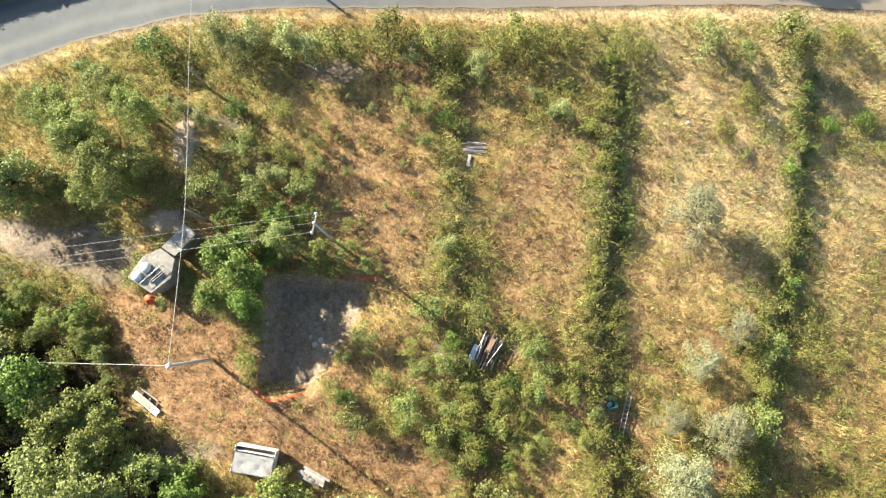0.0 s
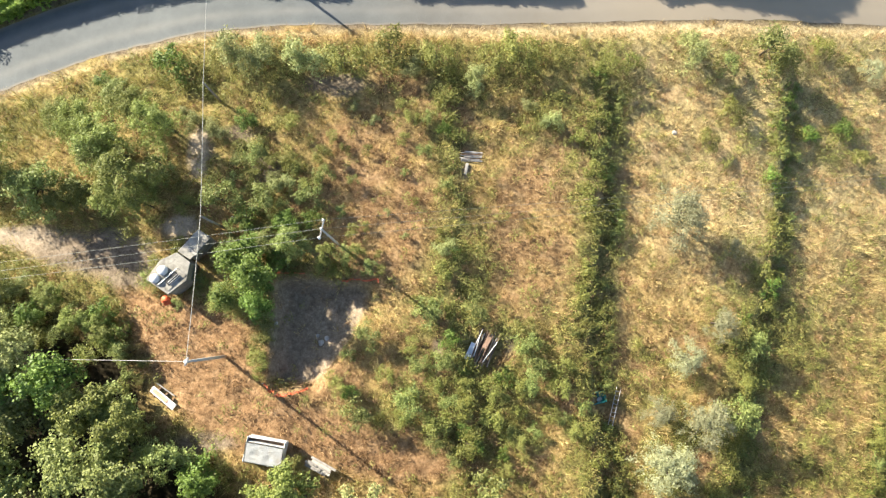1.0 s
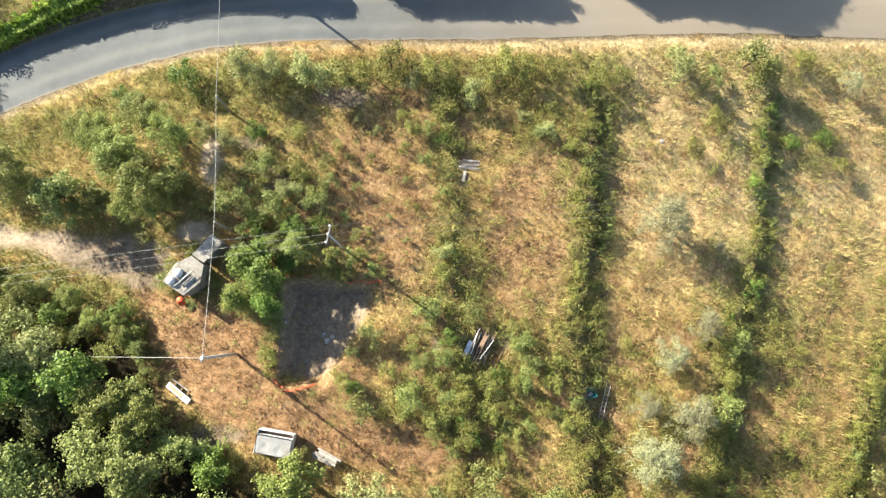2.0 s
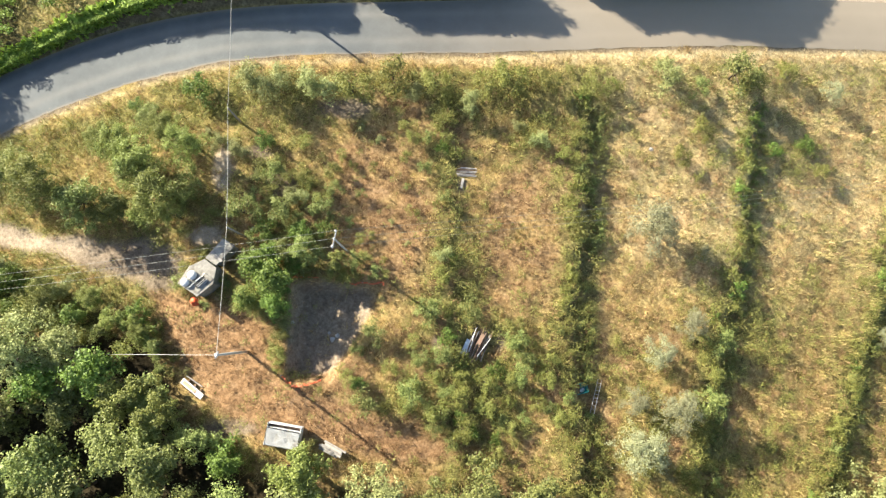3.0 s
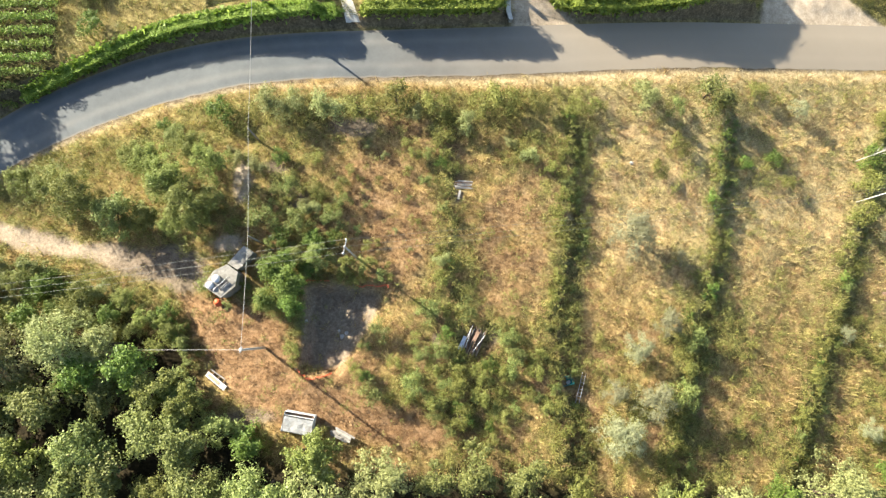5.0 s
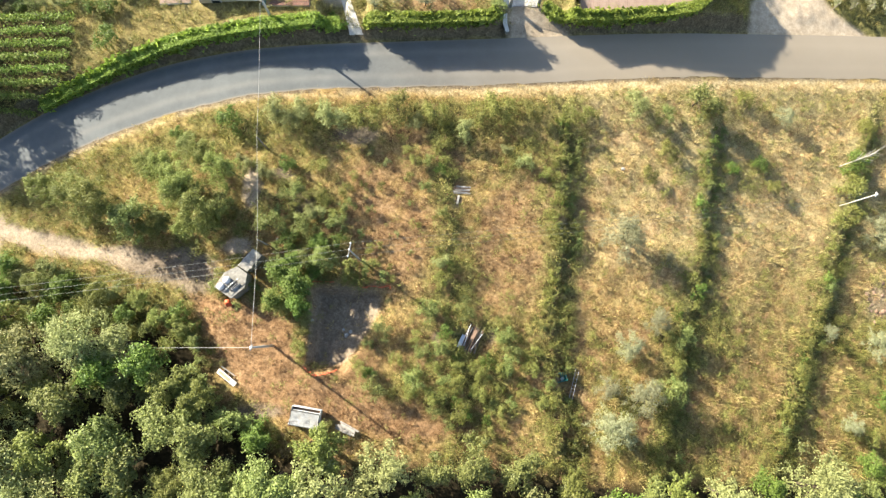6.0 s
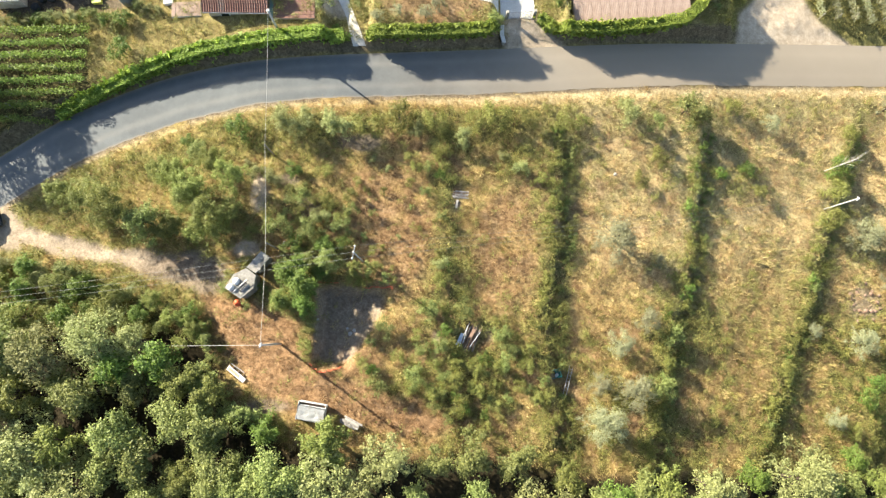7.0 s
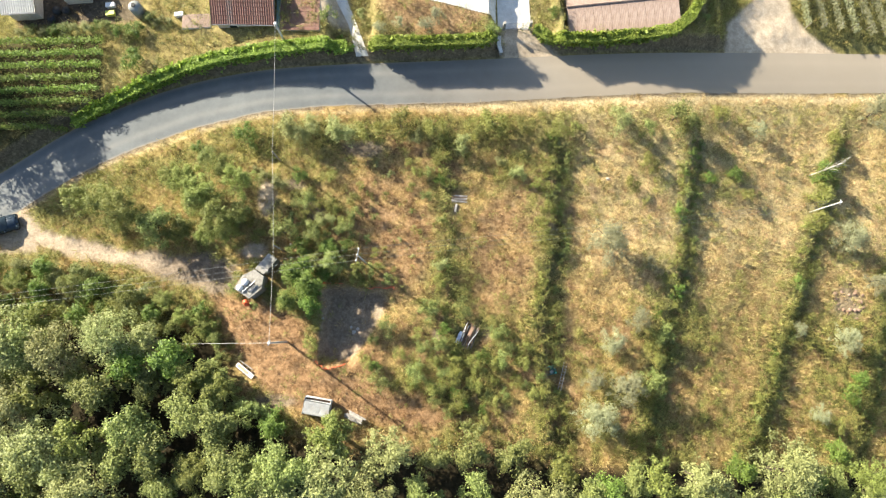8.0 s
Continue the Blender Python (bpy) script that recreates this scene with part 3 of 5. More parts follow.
for key, values in zip(("lush", "litter", "bare", "clay", "soil_shade", "sere"), zones(x, y)):
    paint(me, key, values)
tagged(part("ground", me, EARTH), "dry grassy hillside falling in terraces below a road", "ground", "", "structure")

rx = np.linspace(-110, 110, 441)
lanes = np.linspace(0, 1, 25)
edge_n, edge_s = road_north(rx), road_south(rx)
edge_s = edge_s + 0.14 * (lattice(rx, rx * 0, 1.3, 8) - 0.5) + 0.16 * (lattice(rx, rx * 0, 0.6, 22) - 0.5)
ry = edge_s[:, None] * (1 - lanes) + edge_n[:, None] * lanes
rX = np.repeat(rx[:, None], len(lanes), 1)
rz = ground(rX, ry) + 0.015 + 0.07 * np.sin(np.pi * lanes)
i = np.arange(rX.size).reshape(rX.shape)
me = mesh("road", np.stack([rX.ravel(), ry.ravel(), rz.ravel()], 1), np.stack([i[:-1, :-1].ravel(), i[1:, :-1].ravel(), i[1:, 1:].ravel(), i[:-1, 1:].ravel()], 1), ASPHALT, True)
paint(me, "dust", np.maximum(np.maximum(0.5 * ramp(0.05, 0.0, lanes), 0.45 * ramp(0.93, 1.0, lanes))[None, :], 0.72 * ramp(-12, 22, rX)).ravel())
paint(me, "wear", (0.45 * np.exp(-((np.abs(np.abs(lanes - 0.5) - 0.25) - 0.0) / 0.07) ** 2)[None, :] * np.ones_like(rX)).ravel())
tagged(part("road", me, ASPHALT), "sun-bleached grey asphalt lane curving along the hillside", "road", "", "structure")


def paved(name, poly, label, lift=0.05):
    """A paved area that follows the ground."""
    xs, ys = np.arange(min(p[0] for p in poly), max(p[0] for p in poly), 0.07), np.arange(min(p[1] for p in poly), max(p[1] for p in poly), 0.07)
    A, B = np.meshgrid(xs, ys)
    k = np.arange(A.size).reshape(A.shape)
    q = np.stack([k[:-1, :-1].ravel(), k[:-1, 1:].ravel(), k[1:, 1:].ravel(), k[1:, :-1].ravel()], 1)
    a, b = A.ravel(), B.ravel()
    q = q[(inside(poly, a[q].mean(1), b[q].mean(1)) > 0)]
    used = np.unique(q)
    again = np.zeros(A.size, int)
    again[used] = np.arange(len(used))
    me = mesh(name, np.stack([a[used], b[used], ground(a[used], b[used]) + lift], 1), again[q], PAVING)
    tagged(part(name, me, PAVING), label, name, "", "structure")


paved("driveway", DRIVE, "pale concrete driveway climbing from the road to a gate")
paved("garden_path", [(-9.2, 28.0), (-7.9, 28.1), (-9.1, 31.5), (-10.2, 34.3), (-11.4, 38), (-12.6, 38), (-11.3, 34.1), (-10.0, 31.5)], "narrow pale concrete path between clipped hedges")

# ---- grass and weeds ----
V, lush_v, litter_v, sere_v = [], [], [], []


def blades(x, y, lush, litter, sere, count, length, spread, width):
    """Blades of grass round each root, leaning outward and laid over in swirls."""
    n = len(x)
    gz, lie = ground(x, y), 9.0 * lattice(x, y, 3.2, 17)
    for _ in range(count):
        a, r = RNG.uniform(0, 2 * math.pi, n), np.abs(RNG.normal(0, spread, n))
        lean, size, w = 0.25 + 0.9 * r / spread / 2 + RNG.normal(0, 0.15, n), length * RNG.uniform(0.6, 1.3, n), width * RNG.uniform(0.5, 1.4, n)
        dx, dy = np.cos(a) + 0.35 * np.cos(lie), np.sin(a) + 0.35 * np.sin(lie)
        root = np.stack([x + np.cos(a) * r, y + np.sin(a) * r, gz - 0.03], 1)
        side = np.stack([-dy * w, dx * w, w * 0], 1)
        tip = root + np.stack([dx * size * np.sin(lean), dy * size * np.sin(lean), size * np.abs(np.cos(lean)) + 0.04], 1)
        V.append(np.stack([root - side, root + side, tip], 1))
        lush_v.append(np.repeat(np.clip(lush * 1.05 + RNG.normal(0, 0.3, n), 0, 1), 3))
        litter_v.append(np.repeat(litter, 3))
        sere_v.append(np.repeat(sere, 3))


def meadow(n, count, length, spread, width, thin):
    x, y = RNG.uniform(-52, 60, n), RNG.uniform(-17, 40, n)
    lush, litter, bare, clay, soil_shade, sere = zones(x, y)
    south, north = road_south(x), road_north(x)
    keep = ((y < south - 0.25) | (y > north + 1.2)) & (RNG.random(n) > np.maximum.reduce([bare * 0.95, clay, soil_shade, litter * thin, ramp(-0.5, 0.0, inside(ENTRANCE, x, y))]))
    keep &= free(x, y, 0.75) & (inside(DRIVE, x, y) < 0) & (RNG.random(n) < 0.45 + lattice(x, y, 1.6, 9))
    x, y, lush, litter, sere = x[keep], y[keep], lush[keep], litter[keep], sere[keep]
    tall = length * (0.6 + 0.8 * lattice(x, y, 1.8, 10)) * (1 - 0.5 * litter)
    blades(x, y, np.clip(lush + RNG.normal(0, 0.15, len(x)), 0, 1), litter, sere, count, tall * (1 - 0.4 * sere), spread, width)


meadow(26000, 15, 0.50, 0.15, 0.014, 0.5)
meadow(92000, 4, 0.24, 0.15, 0.012, 0.1)
V = np.concatenate(V).reshape(-1, 3)
me = mesh("dry_grass", V, np.arange(len(V)).reshape(-1, 3), GRASS)
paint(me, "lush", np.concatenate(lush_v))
paint(me, "litter", np.concatenate(litter_v))
paint(me, "sere", np.concatenate(sere_v))
tagged(part("dry_grass", me, GRASS), "straw-coloured and green wild grass over the terraces", "grass", "", "stuff")

n = 17000
x, y = RNG.uniform(-50, 58, n), RNG.uniform(-15, 38, n)
lush, litter, bare, clay, soil_shade, sere = zones(x, y)
south, north = road_south(x), road_north(x)
keep = free(x, y) & ((y < south - 1.0) | (y > north + 1.4)) & (RNG.random(n) < 0.10 + 0.95 * lush ** 1.4) & (RNG.random(n) > np.maximum.reduce([bare, clay, soil_shade, litter * 0.6, sere * 0.8])) & (inside(DRIVE, x, y) < 0) & ~((y > north) & ((x < -36) | (x > 43)))
x, y, lush = x[keep], y[keep], lush[keep]
r = RNG.uniform(0.12, 0.50, len(x)) * (0.6 + 0.6 * lush)
blobs = np.stack([x, y, ground(x, y) + r * 0.95, r, np.full(len(x), 1.45)], 1)
v, f = clumps(blobs, 125000, 0.135, 0.6, 0.6, 0.6, 0.3)
tagged(part("weeds", mesh("weeds", v, f, SCRUB), SCRUB), "low green weeds and brambles among dry grass", "weeds", "", "stuff")

n = 20000
x, y = RNG.uniform(-50, 58, n), RNG.uniform(-15, 26, n)
lush, litter, bare, clay, soil_shade, sere = zones(x, y)
keep = free(x, y) & (y < road_south(x) - 0.4) & (RNG.random(n) > np.maximum.reduce([bare, clay, soil_shade, lush * 0.7, sere])) & (RNG.random(n) < 0.35 + lattice(x, y, 1.2, 14))
x, y = x[keep], y[keep]
r = RNG.uniform(0.10, 0.38, len(x))
v, f = clumps(np.stack([x, y, ground(x, y) + r * 0.5, r, np.full(len(x), 1.1)], 1), 78000, 0.155, 0.4, 0.9, 0.35, 0.2)
tagged(part("dry_weeds", mesh("dry_weeds", v, f, STALKS), STALKS), "withered brown and straw-coloured weeds on the terraces", "weeds", "", "stuff")

# ---- wood below the field ----
oaks = [make_tree("oak_tree", 2.7, 6.2, OAK, 3000, 0.24, "dense green oak in the wood or on the slope", group="trees of the wood"),
        make_tree("oak_tree", 2.3, 5.4, OAK, 2500, 0.23, "broad green oak in the wood or on the slope", group="trees of the wood", n=28),
        make_tree("oak_tree", 3.1, 6.8, PALE, 3100, 0.22, "pale grey-green holm oak in the wood", group="trees of the wood", n=44, blob=0.7),
        make_tree("locust_tree", 2.1, 6.4, FEATHER, 2800, 0.2, "yellow-green slender tree at the wood's edge", group="trees of the wood", n=30, blob=0.6),
        make_tree("acacia_tree", 2.5, 6.7, FEATHER, 5200, 0.18, "feathery yellow-green tree on the slope below the road", group="trees of the wood", n=46, blob=0.55, base=0.2, thick=0.12, slim=0.42),
        make_tree("fig_tree", 1.9, 5.2, LIME, 2400, 0.22, "bright green low tree at the wood's edge", group="trees of the wood", n=24),
        make_tree("oak_tree", 3.7, 7.2, PALE, 5200, 0.21, "wide pale grey-green holm oak in the wood", group="trees of the wood", n=70, blob=0.8, thick=0.2),
        make_tree("oak_tree", 3.5, 7.4, OAK, 5000, 0.22, "wide dense green oak in the wood", group="trees of the wood", n=64, blob=0.85, thick=0.2)]
places = [(-37.5, 12.9, 0.8, 4), (-34.6, 12.1, 0.95, 4), (-31.9, 10.9, 1.05, 4), (-29.3, 9.9, 0.78, 0), (-27.4, 8.9, 0.6, 4), (-52.4, 28.8, 1.25, 7), (-56.0, 24.6, 1.25, 7), (-26.0, 14.0, 0.85, 4), (-24.0, 12.5, 1.0, 4), (-22.3, 10.4, 1.0, 4), (-20.2, 14.2, 0.8, 4), (-21.7, 8.6, 0.6, 4), (-27.8, 14.8, 0.55, 4), (-26.4, 9.6, 0.5, 0), (-24.4, 17.0, 0.4, 0), (-24.7, 12.2, 0.8, 4), (-23.6, 8.9, 0.65, 4), (-23.0, 15.6, 0.75, 4), (-27.2, 14.9, 0.7, 4),
          (-15.0, 4.3, 0.72, 5), (-15.4, 1.9, 0.6, 5), (-13.1, 3.4, 0.85, 5), (-11.4, 5.6, 0.45, 0), (-13.6, 1.7, 0.62, 5), (-13.9, 5.2, 0.55, 5), (-8.9, 4.9, 0.4, 3), (-13.2, 5.6, 0.4, 0),
          (-11.7, -10.4, 0.88, 3), (-10.2, -11.6, 0.9, 3), (-5.4, -12.4, 0.95, 2), (2.4, -12.6, 0.85, 0), (6.2, -13.6, 0.9, 1), (-22.9, -1.8, 0.38, 1), (-22.0, -6.3, 0.85, 3), (-21.2, -9.5, 1.0, 0), (-16.6, -9.9, 0.8, 5),
          (-28.7, -1.6, 0.75, 2), (-32.7, -1.6, 0.9, 6), (-37.2, -3.2, 0.95, 6), (-32.9, -6.5, 1.0, 0), (-28.7, -5.7, 0.9, 1), (-24.4, -5.2, 0.95, 3), (-22.7, -5.6, 0.75, 1), (-24.8, -9.2, 1.0, 0), (-29.8, -9.5, 1.0, 0), (-22.2, -7.6, 0.9, 1), (-18.9, -8.6, 0.7, 1),
          (-35.5, 3.6, 0.6, 5), (-31.9, 3.2, 0.55, 4), (-28.3, 2.2, 0.5, 4), (-26.2, 0.6, 0.5, 3), (-36.8, 0.8, 0.7, 5), (-32.8, 0.7, 0.65, 4), (-29.4, 0.9, 0.55, 5), (-38.5, 3.9, 0.6, 4), (-41.6, 3.8, 0.6, 5), (-44.0, 4.4, 0.6, 4), (-40.5, 1.0, 0.7, 3), (-24.2, -0.4, 0.45, 4), (25.0, -16.4, 1.0, 2), (30.6, -16.4, 0.8, 5), (18.2, -16.6, 0.85, 1), (11.3, -15.2, 0.8, 3), (-24.9, 0.2, 0.4, 3), (-1.2, -13.2, 0.7, 1), (39, -18, 0.8, 5), (43.3, -15.5, 0.7, 5), (26.8, 40.4, 0.42, 0), (25.2, 41.2, 0.5, 1)]
for _ in range(6000):
    px, py = RNG.uniform(-52, 54), RNG.uniform(-21.5, 7)
    if inside(WOOD, np.array([px]), np.array([py]))[0] > 1.3 and all((px - a) ** 2 + (py - b) ** 2 > ((2.7 if py > 0.5 else 3.15) * (s + 0.85) / 2) ** 2 for a, b, s, k in places):
        north_part = py > 0.5
        kind = RNG.choice(8, p=[0.12, 0.12, 0.1, 0.2, 0.26, 0.2, 0, 0] if north_part else [0.2, 0.14, 0.2, 0.11, 0.02, 0.05, 0.14, 0.14])
        places.append((px, py, RNG.uniform(0.5, 0.75) if north_part else RNG.uniform(0.75, 1.12), int(kind)))
scatter(oaks, places)

# ---- trees and shrubs of the field ----
olives = [make_tree("olive_tree", 2.1, 3.7, OLIVE, 4600, 0.11, "silvery olive tree standing in dry grass", group="olive trees", n=48, blob=0.55, thick=0.13),
          make_tree("olive_tree", 1.7, 3.0, OLIVE, 3200, 0.105, "small silvery olive tree in dry grass", group="olive trees", n=38, blob=0.48, thick=0.1)]
scatter(olives, [(17.5, 7.8, 1.12, 0), (20.0, -0.2, 0.85, 1), (17.3, -2.8, 0.95, 1), (18.4, -7.4, 0.95, 0), (15.2, -6.8, 0.6, 0), (15.2, -9.9, 1.1, 0), (52.9, 24.2, 1.2, 0), (47.6, 8.6, 1.0, 0), (45.2, -3.0, 0.9, 0), (50.3, 3.6, 0.9, 1),
                 (41.6, -11.5, 0.8, 1), (36.8, 21.3, 0.7, 1), (-1.7, 30.5, 0.6, 1), (-0.7, 31.5, 0.6, 1), (-6.6, 30.0, 0.5, 1), (-4.5, 30.9, 0.45, 1), (40.0, -1.8, 0.6, 1), (22.0, 5.6, 0.5, 1)])

shrubs = [make_tree("shrub", 1.3, 2.1, SCRUB, 1000, 0.14, "olive-green wild shrub on the slope", "shrub", "wild shrubs", 0.1, 0.42, 18, 0.05),
          make_tree("shrub", 1.2, 2.0, PALE, 1800, 0.105, "greyish green wild shrub on the slope", "shrub", "wild shrubs", 0.1, 0.42, 18, 0.05),
          make_tree("shrub", 1.2, 2.1, LIME, 1000, 0.16, "bright green leafy shrub", "shrub", "wild shrubs", 0.1, 0.45, 18, 0.05),
          make_tree("shrub", 1.5, 2.6, OAK, 1100, 0.155, "dark green bushy shrub", "shrub", "wild shrubs", 0.1, 0.5, 24, 0.06),
          make_tree("shrub", 1.4, 2.0, RUSSET, 1100, 0.13, "brownish green thicket at the wood's edge", "shrub", "wild shrubs", 0.1, 0.45, 22, 0.05),
          make_tree("shrub", 1.2, 2.2, BROOM, 1900, 0.075, "pale yellow-green rounded broom bush", "shrub", "wild shrubs", 0.1, 0.5, 18, 0.05)]
scatter(shrubs, [(-20.3, 19.2, 1.20, 2), (-15.7, 19.3, 1.62, 1), (-13.4, 19.6, 1.32, 1), (-10.8, 19.2, 1.62, 1), (-4.5, 20.3, 1.44, 0), (5.2, 20.6, 1.38, 0), (12.2, 20.0, 1.0, 0), (19.6, 21.2, 1.44, 1), (26.2, 22.0, 1.44, 3), (1.8, 18.3, 1.08, 1),
                 (-1.1, 19.8, 1.20, 0), (-7.8, 19.2, 1.32, 0), (14.4, 20.4, 0.8, 0), (22.8, 20.8, 0.8, 3), (8.6, 20.4, 1.08, 0), (28.2, 21.4, 1.08, 0), (3.4, 19.9, 1.08, 0), (-2.8, 18.8, 0.96, 1), (32.0, 23.0, 0.96, 0),
                 (-17.0, 14.0, 0.9, 1), 
                 (-16.4, 8.9, 1.0, 3),
                 # Shrubs near x -15 to -12, y 2.5 to 5 are added to block sun from the pit.
                 (-14.9, 14.8, 0.8, 2), (-11.6, 7.2, 0.9, 2), (-14.6, 7.5, 1.0, 2), (-19.0, 8.6, 0.7, 0), (-20.8, 11.6, 0.9, 3), (-13.4, -2.3, 0.7, 0), (-21.5, 3.3, 0.5, 3), (-20.9, 4.6, 0.55, 0), (-19.2, 1.6, 0.4, 3), (-20.8, 2.4, 0.4, 0), (-17.6, 3.2, 0.5, 3), (-19.6, 5.6, 0.6, 0), (-13.0, -0.2, 0.6, 1), (-6.1, -0.8, 0.8, 3), (-13.2, 8.8, 0.9, 3), (-12.4, 10.0, 0.8, 1), (-8.4, -3.7, 0.5, 0), (-7.4, -2.0, 0.45, 3), (-12.3, 4.5, 0.8, 2), (-13.6, 2.7, 1.1, 2), (-10.4, 9.2, 0.8, 3), (-11.6, 11.6, 0.75, 0), (-9.4, 10.6, 0.6, 3), (-14.0, 12.2, 0.7, 3), (-10.0, 7.4, 0.7, 2), (-8.6, 13.6, 0.5, 0), (-10.9, -9.6, 0.9, 0), (23.0, -1.8, 1.0, 3), (-14.4, 3.9, 0.85, 2), (-15.4, 5.0, 0.8, 3), (-14.6, 2.5, 1.1, 2), (-12.0, 4.6, 0.7, 3), (-11.1, 4.1, 0.55, 0), (-9.2, 4.1, 0.75, 0), (-7.6, 4.7, 0.65, 3), (-8.0, 3.7, 0.6, 0), (-6.8, 5.1, 0.6, 0), (-6.0, 4.1, 0.5, 3), (-10.5, 5.5, 0.7, 3), (-12.0, 7.3, 0.75, 2), (-5.2, 3.7, 0.4, 0), (-7.2, 6.6, 0.5, 0), (-21.8, -3.7, 0.38, 0), (-21.6, -2.6, 0.4, 0), (-22.6, -3.3, 0.48, 3), (-22.9, -4.2, 0.6, 0), (-25.2, -0.5, 0.85, 4), (-23.7, -0.8, 0.75, 4), (-26.1, 0.8, 0.9, 4), (-22.5, -1.7, 0.6, 4), (-24.5, 0.8, 0.7, 4), (-23.0, -0.4, 0.5, 4), (-18.6, 14.7, 0.75, 1), (-19.4, 15.5, 0.6, 1), (-25.7, 18.1, 0.7, 2), (-24.8, 17.3, 0.65, 3), (-15.7, 1.5, 1.15, 5), (-14.8, 1.3, 1.0, 5), (-16.0, 2.3, 0.9, 5), (-7.9, -4.4, 0.75, 5), (-1.3, 1.2, 0.6, 3), (-32.5, 30.8, 0.95, 2), (-13.3, -1.2, 0.75, 0), (-13.2, 0.9, 0.7, 3), (-13.4, -3.2, 0.5, 0), (21.4, -7.0, 1.1, 3), (22.2, -4.6, 0.7, 0), (28.0, 21.6, 0.6, 3),
                 (-6.5, -6.0, 0.90, 3), (-7.3, -4.6, 0.57, 2), (-1.4, -6.8, 1.02, 0), (-3.2, -5.3, 0.90, 3), (0.8, -8.3, 0.90, 0), (3.6, -10.1, 0.72, 5), (4.6, -8.2, 0.80, 5), (4.9, -9.4, 0.5, 5), (8.5, -7.8, 0.7, 5), (2.6, -4.8, 0.82, 0), (-1.7, 0.7, 0.82, 3), (-0.6, -2.7, 0.66, 3), (1.8, 0.9, 0.82, 3),
                 (5.2, -0.3, 0.74, 0), (-0.6, 5.3, 0.82, 1), (-0.5, 14.4, 0.57, 2), (-11.6, 14.6, 0.57, 0), (-9.3, 12.3, 0.66, 0), (8.0, 15.2, 0.90, 1), (6.0, 16.4, 0.66, 1), (9.8, 14.0, 0.66, 0), (-3.0, 15.2, 0.57, 0), (0.6, -5.8, 0.82, 0), (2.9, -6.8, 0.82, 0),
                 (-4.6, -3.6, 0.66, 0), (-3.0, -1.6, 0.57, 0), (4.9, -4.6, 0.66, 0), (6.9, -6.6, 0.66, 0), (22.6, 16.8, 1.0, 0), (20.6, 14.4, 0.8, 0), (30.2, 15.4, 0.7, 2), (33.4, 16.0, 0.8, 2), (34.6, 13.6, 0.8, 0), (-32.4, 27.4, 1.1, 2), (-33.6, 30.4, 0.55, 0),
                 (5.4, 30.6, 0.7, 3), (12.6, 33.6, 0.7, 2), (-8.6, 32.6, 0.6, 1), (-8.0, 31.2, 0.45, 0), (30.6, 34.0, 0.4, 3), (30.2, 36.2, 0.5, 3), (31.4, 35.4, 0.35, 0), (-12.0, 31.4, 0.7, 3), (-10.9, 29.6, 0.5, 2), (-45.5, 31.3, 0.6, 1), (-44.2, 31.4, 0.6, 3), (-42.9, 31.3, 0.6, 1), (-41.7, 31.4, 0.65, 2), (-40.5, 31.4, 0.6, 3), (-39.2, 31.5, 0.65, 1),
                 (-38.0, 31.5, 0.7, 1), (-36.8, 31.6, 0.6, 2), (-35.7, 31.5, 0.6, 3), (-34.5, 30.9, 0.7, 2), (-30.9, 32.1, 0.6, 3), (-29.8, 31.9, 0.55, 1), (-28.7, 31.6, 0.5, 1), (43.9, 13.6, 1.3, 0), (43.2, 10.4, 1.2, 0), (44.6, 16.4, 1.2, 2), (46.8, 20.6, 1.0, 0), (45.6, -9.2, 1.2, 2), (47.2, -7.4, 0.9, 2), (43.6, -12.6, 1.0, 0)]
        + [(-13.6 + 3.4 * math.sqrt(u) * math.cos(2.4 * k), 9.4 + 3.3 * math.sqrt(u) * math.sin(2.4 * k), 0.36 + 0.34 * ((k * 0.618) % 1), (3, 0, 4, 1, 3)[k % 5]) for k, u in enumerate(np.linspace(0.02, 1, 22).tolist())]
        + [(px, float(np.interp(px, [-48, -36, -22], [4.5, 2.8, -1.5])) + RNG.uniform(-2.4, 2.2), RNG.uniform(0.7, 1.3), int(RNG.choice([0, 0, 2, 3, 1]))) for px in np.arange(-47.0, -23.0, 0.75).tolist()]
        + [p for p in [(2.2 + 6.5 * math.sqrt(u) * math.cos(2.4 * k), -5.2 + 4.6 * math.sqrt(u) * math.sin(2.4 * k), 0.42 + 0.4 * ((k * 0.618) % 1), (3, 0, 3, 2)[k % 4]) for k, u in enumerate(np.linspace(0.05, 1, 30).tolist())] if free(p[0], p[1], 1.4)]
        + [p for p in [(-4.8 + 4.4 * math.sqrt(u) * math.cos(2.4 * k), 11.0 + 6.5 * math.sqrt(u) * math.sin(2.4 * k), 0.25 + 0.25 * ((k * 0.618) % 1), (3, 0, 1, 0)[k % 4]) for k, u in enumerate(np.linspace(0.1, 1, 18).tolist())] if free(p[0], p[1], 1.2)])

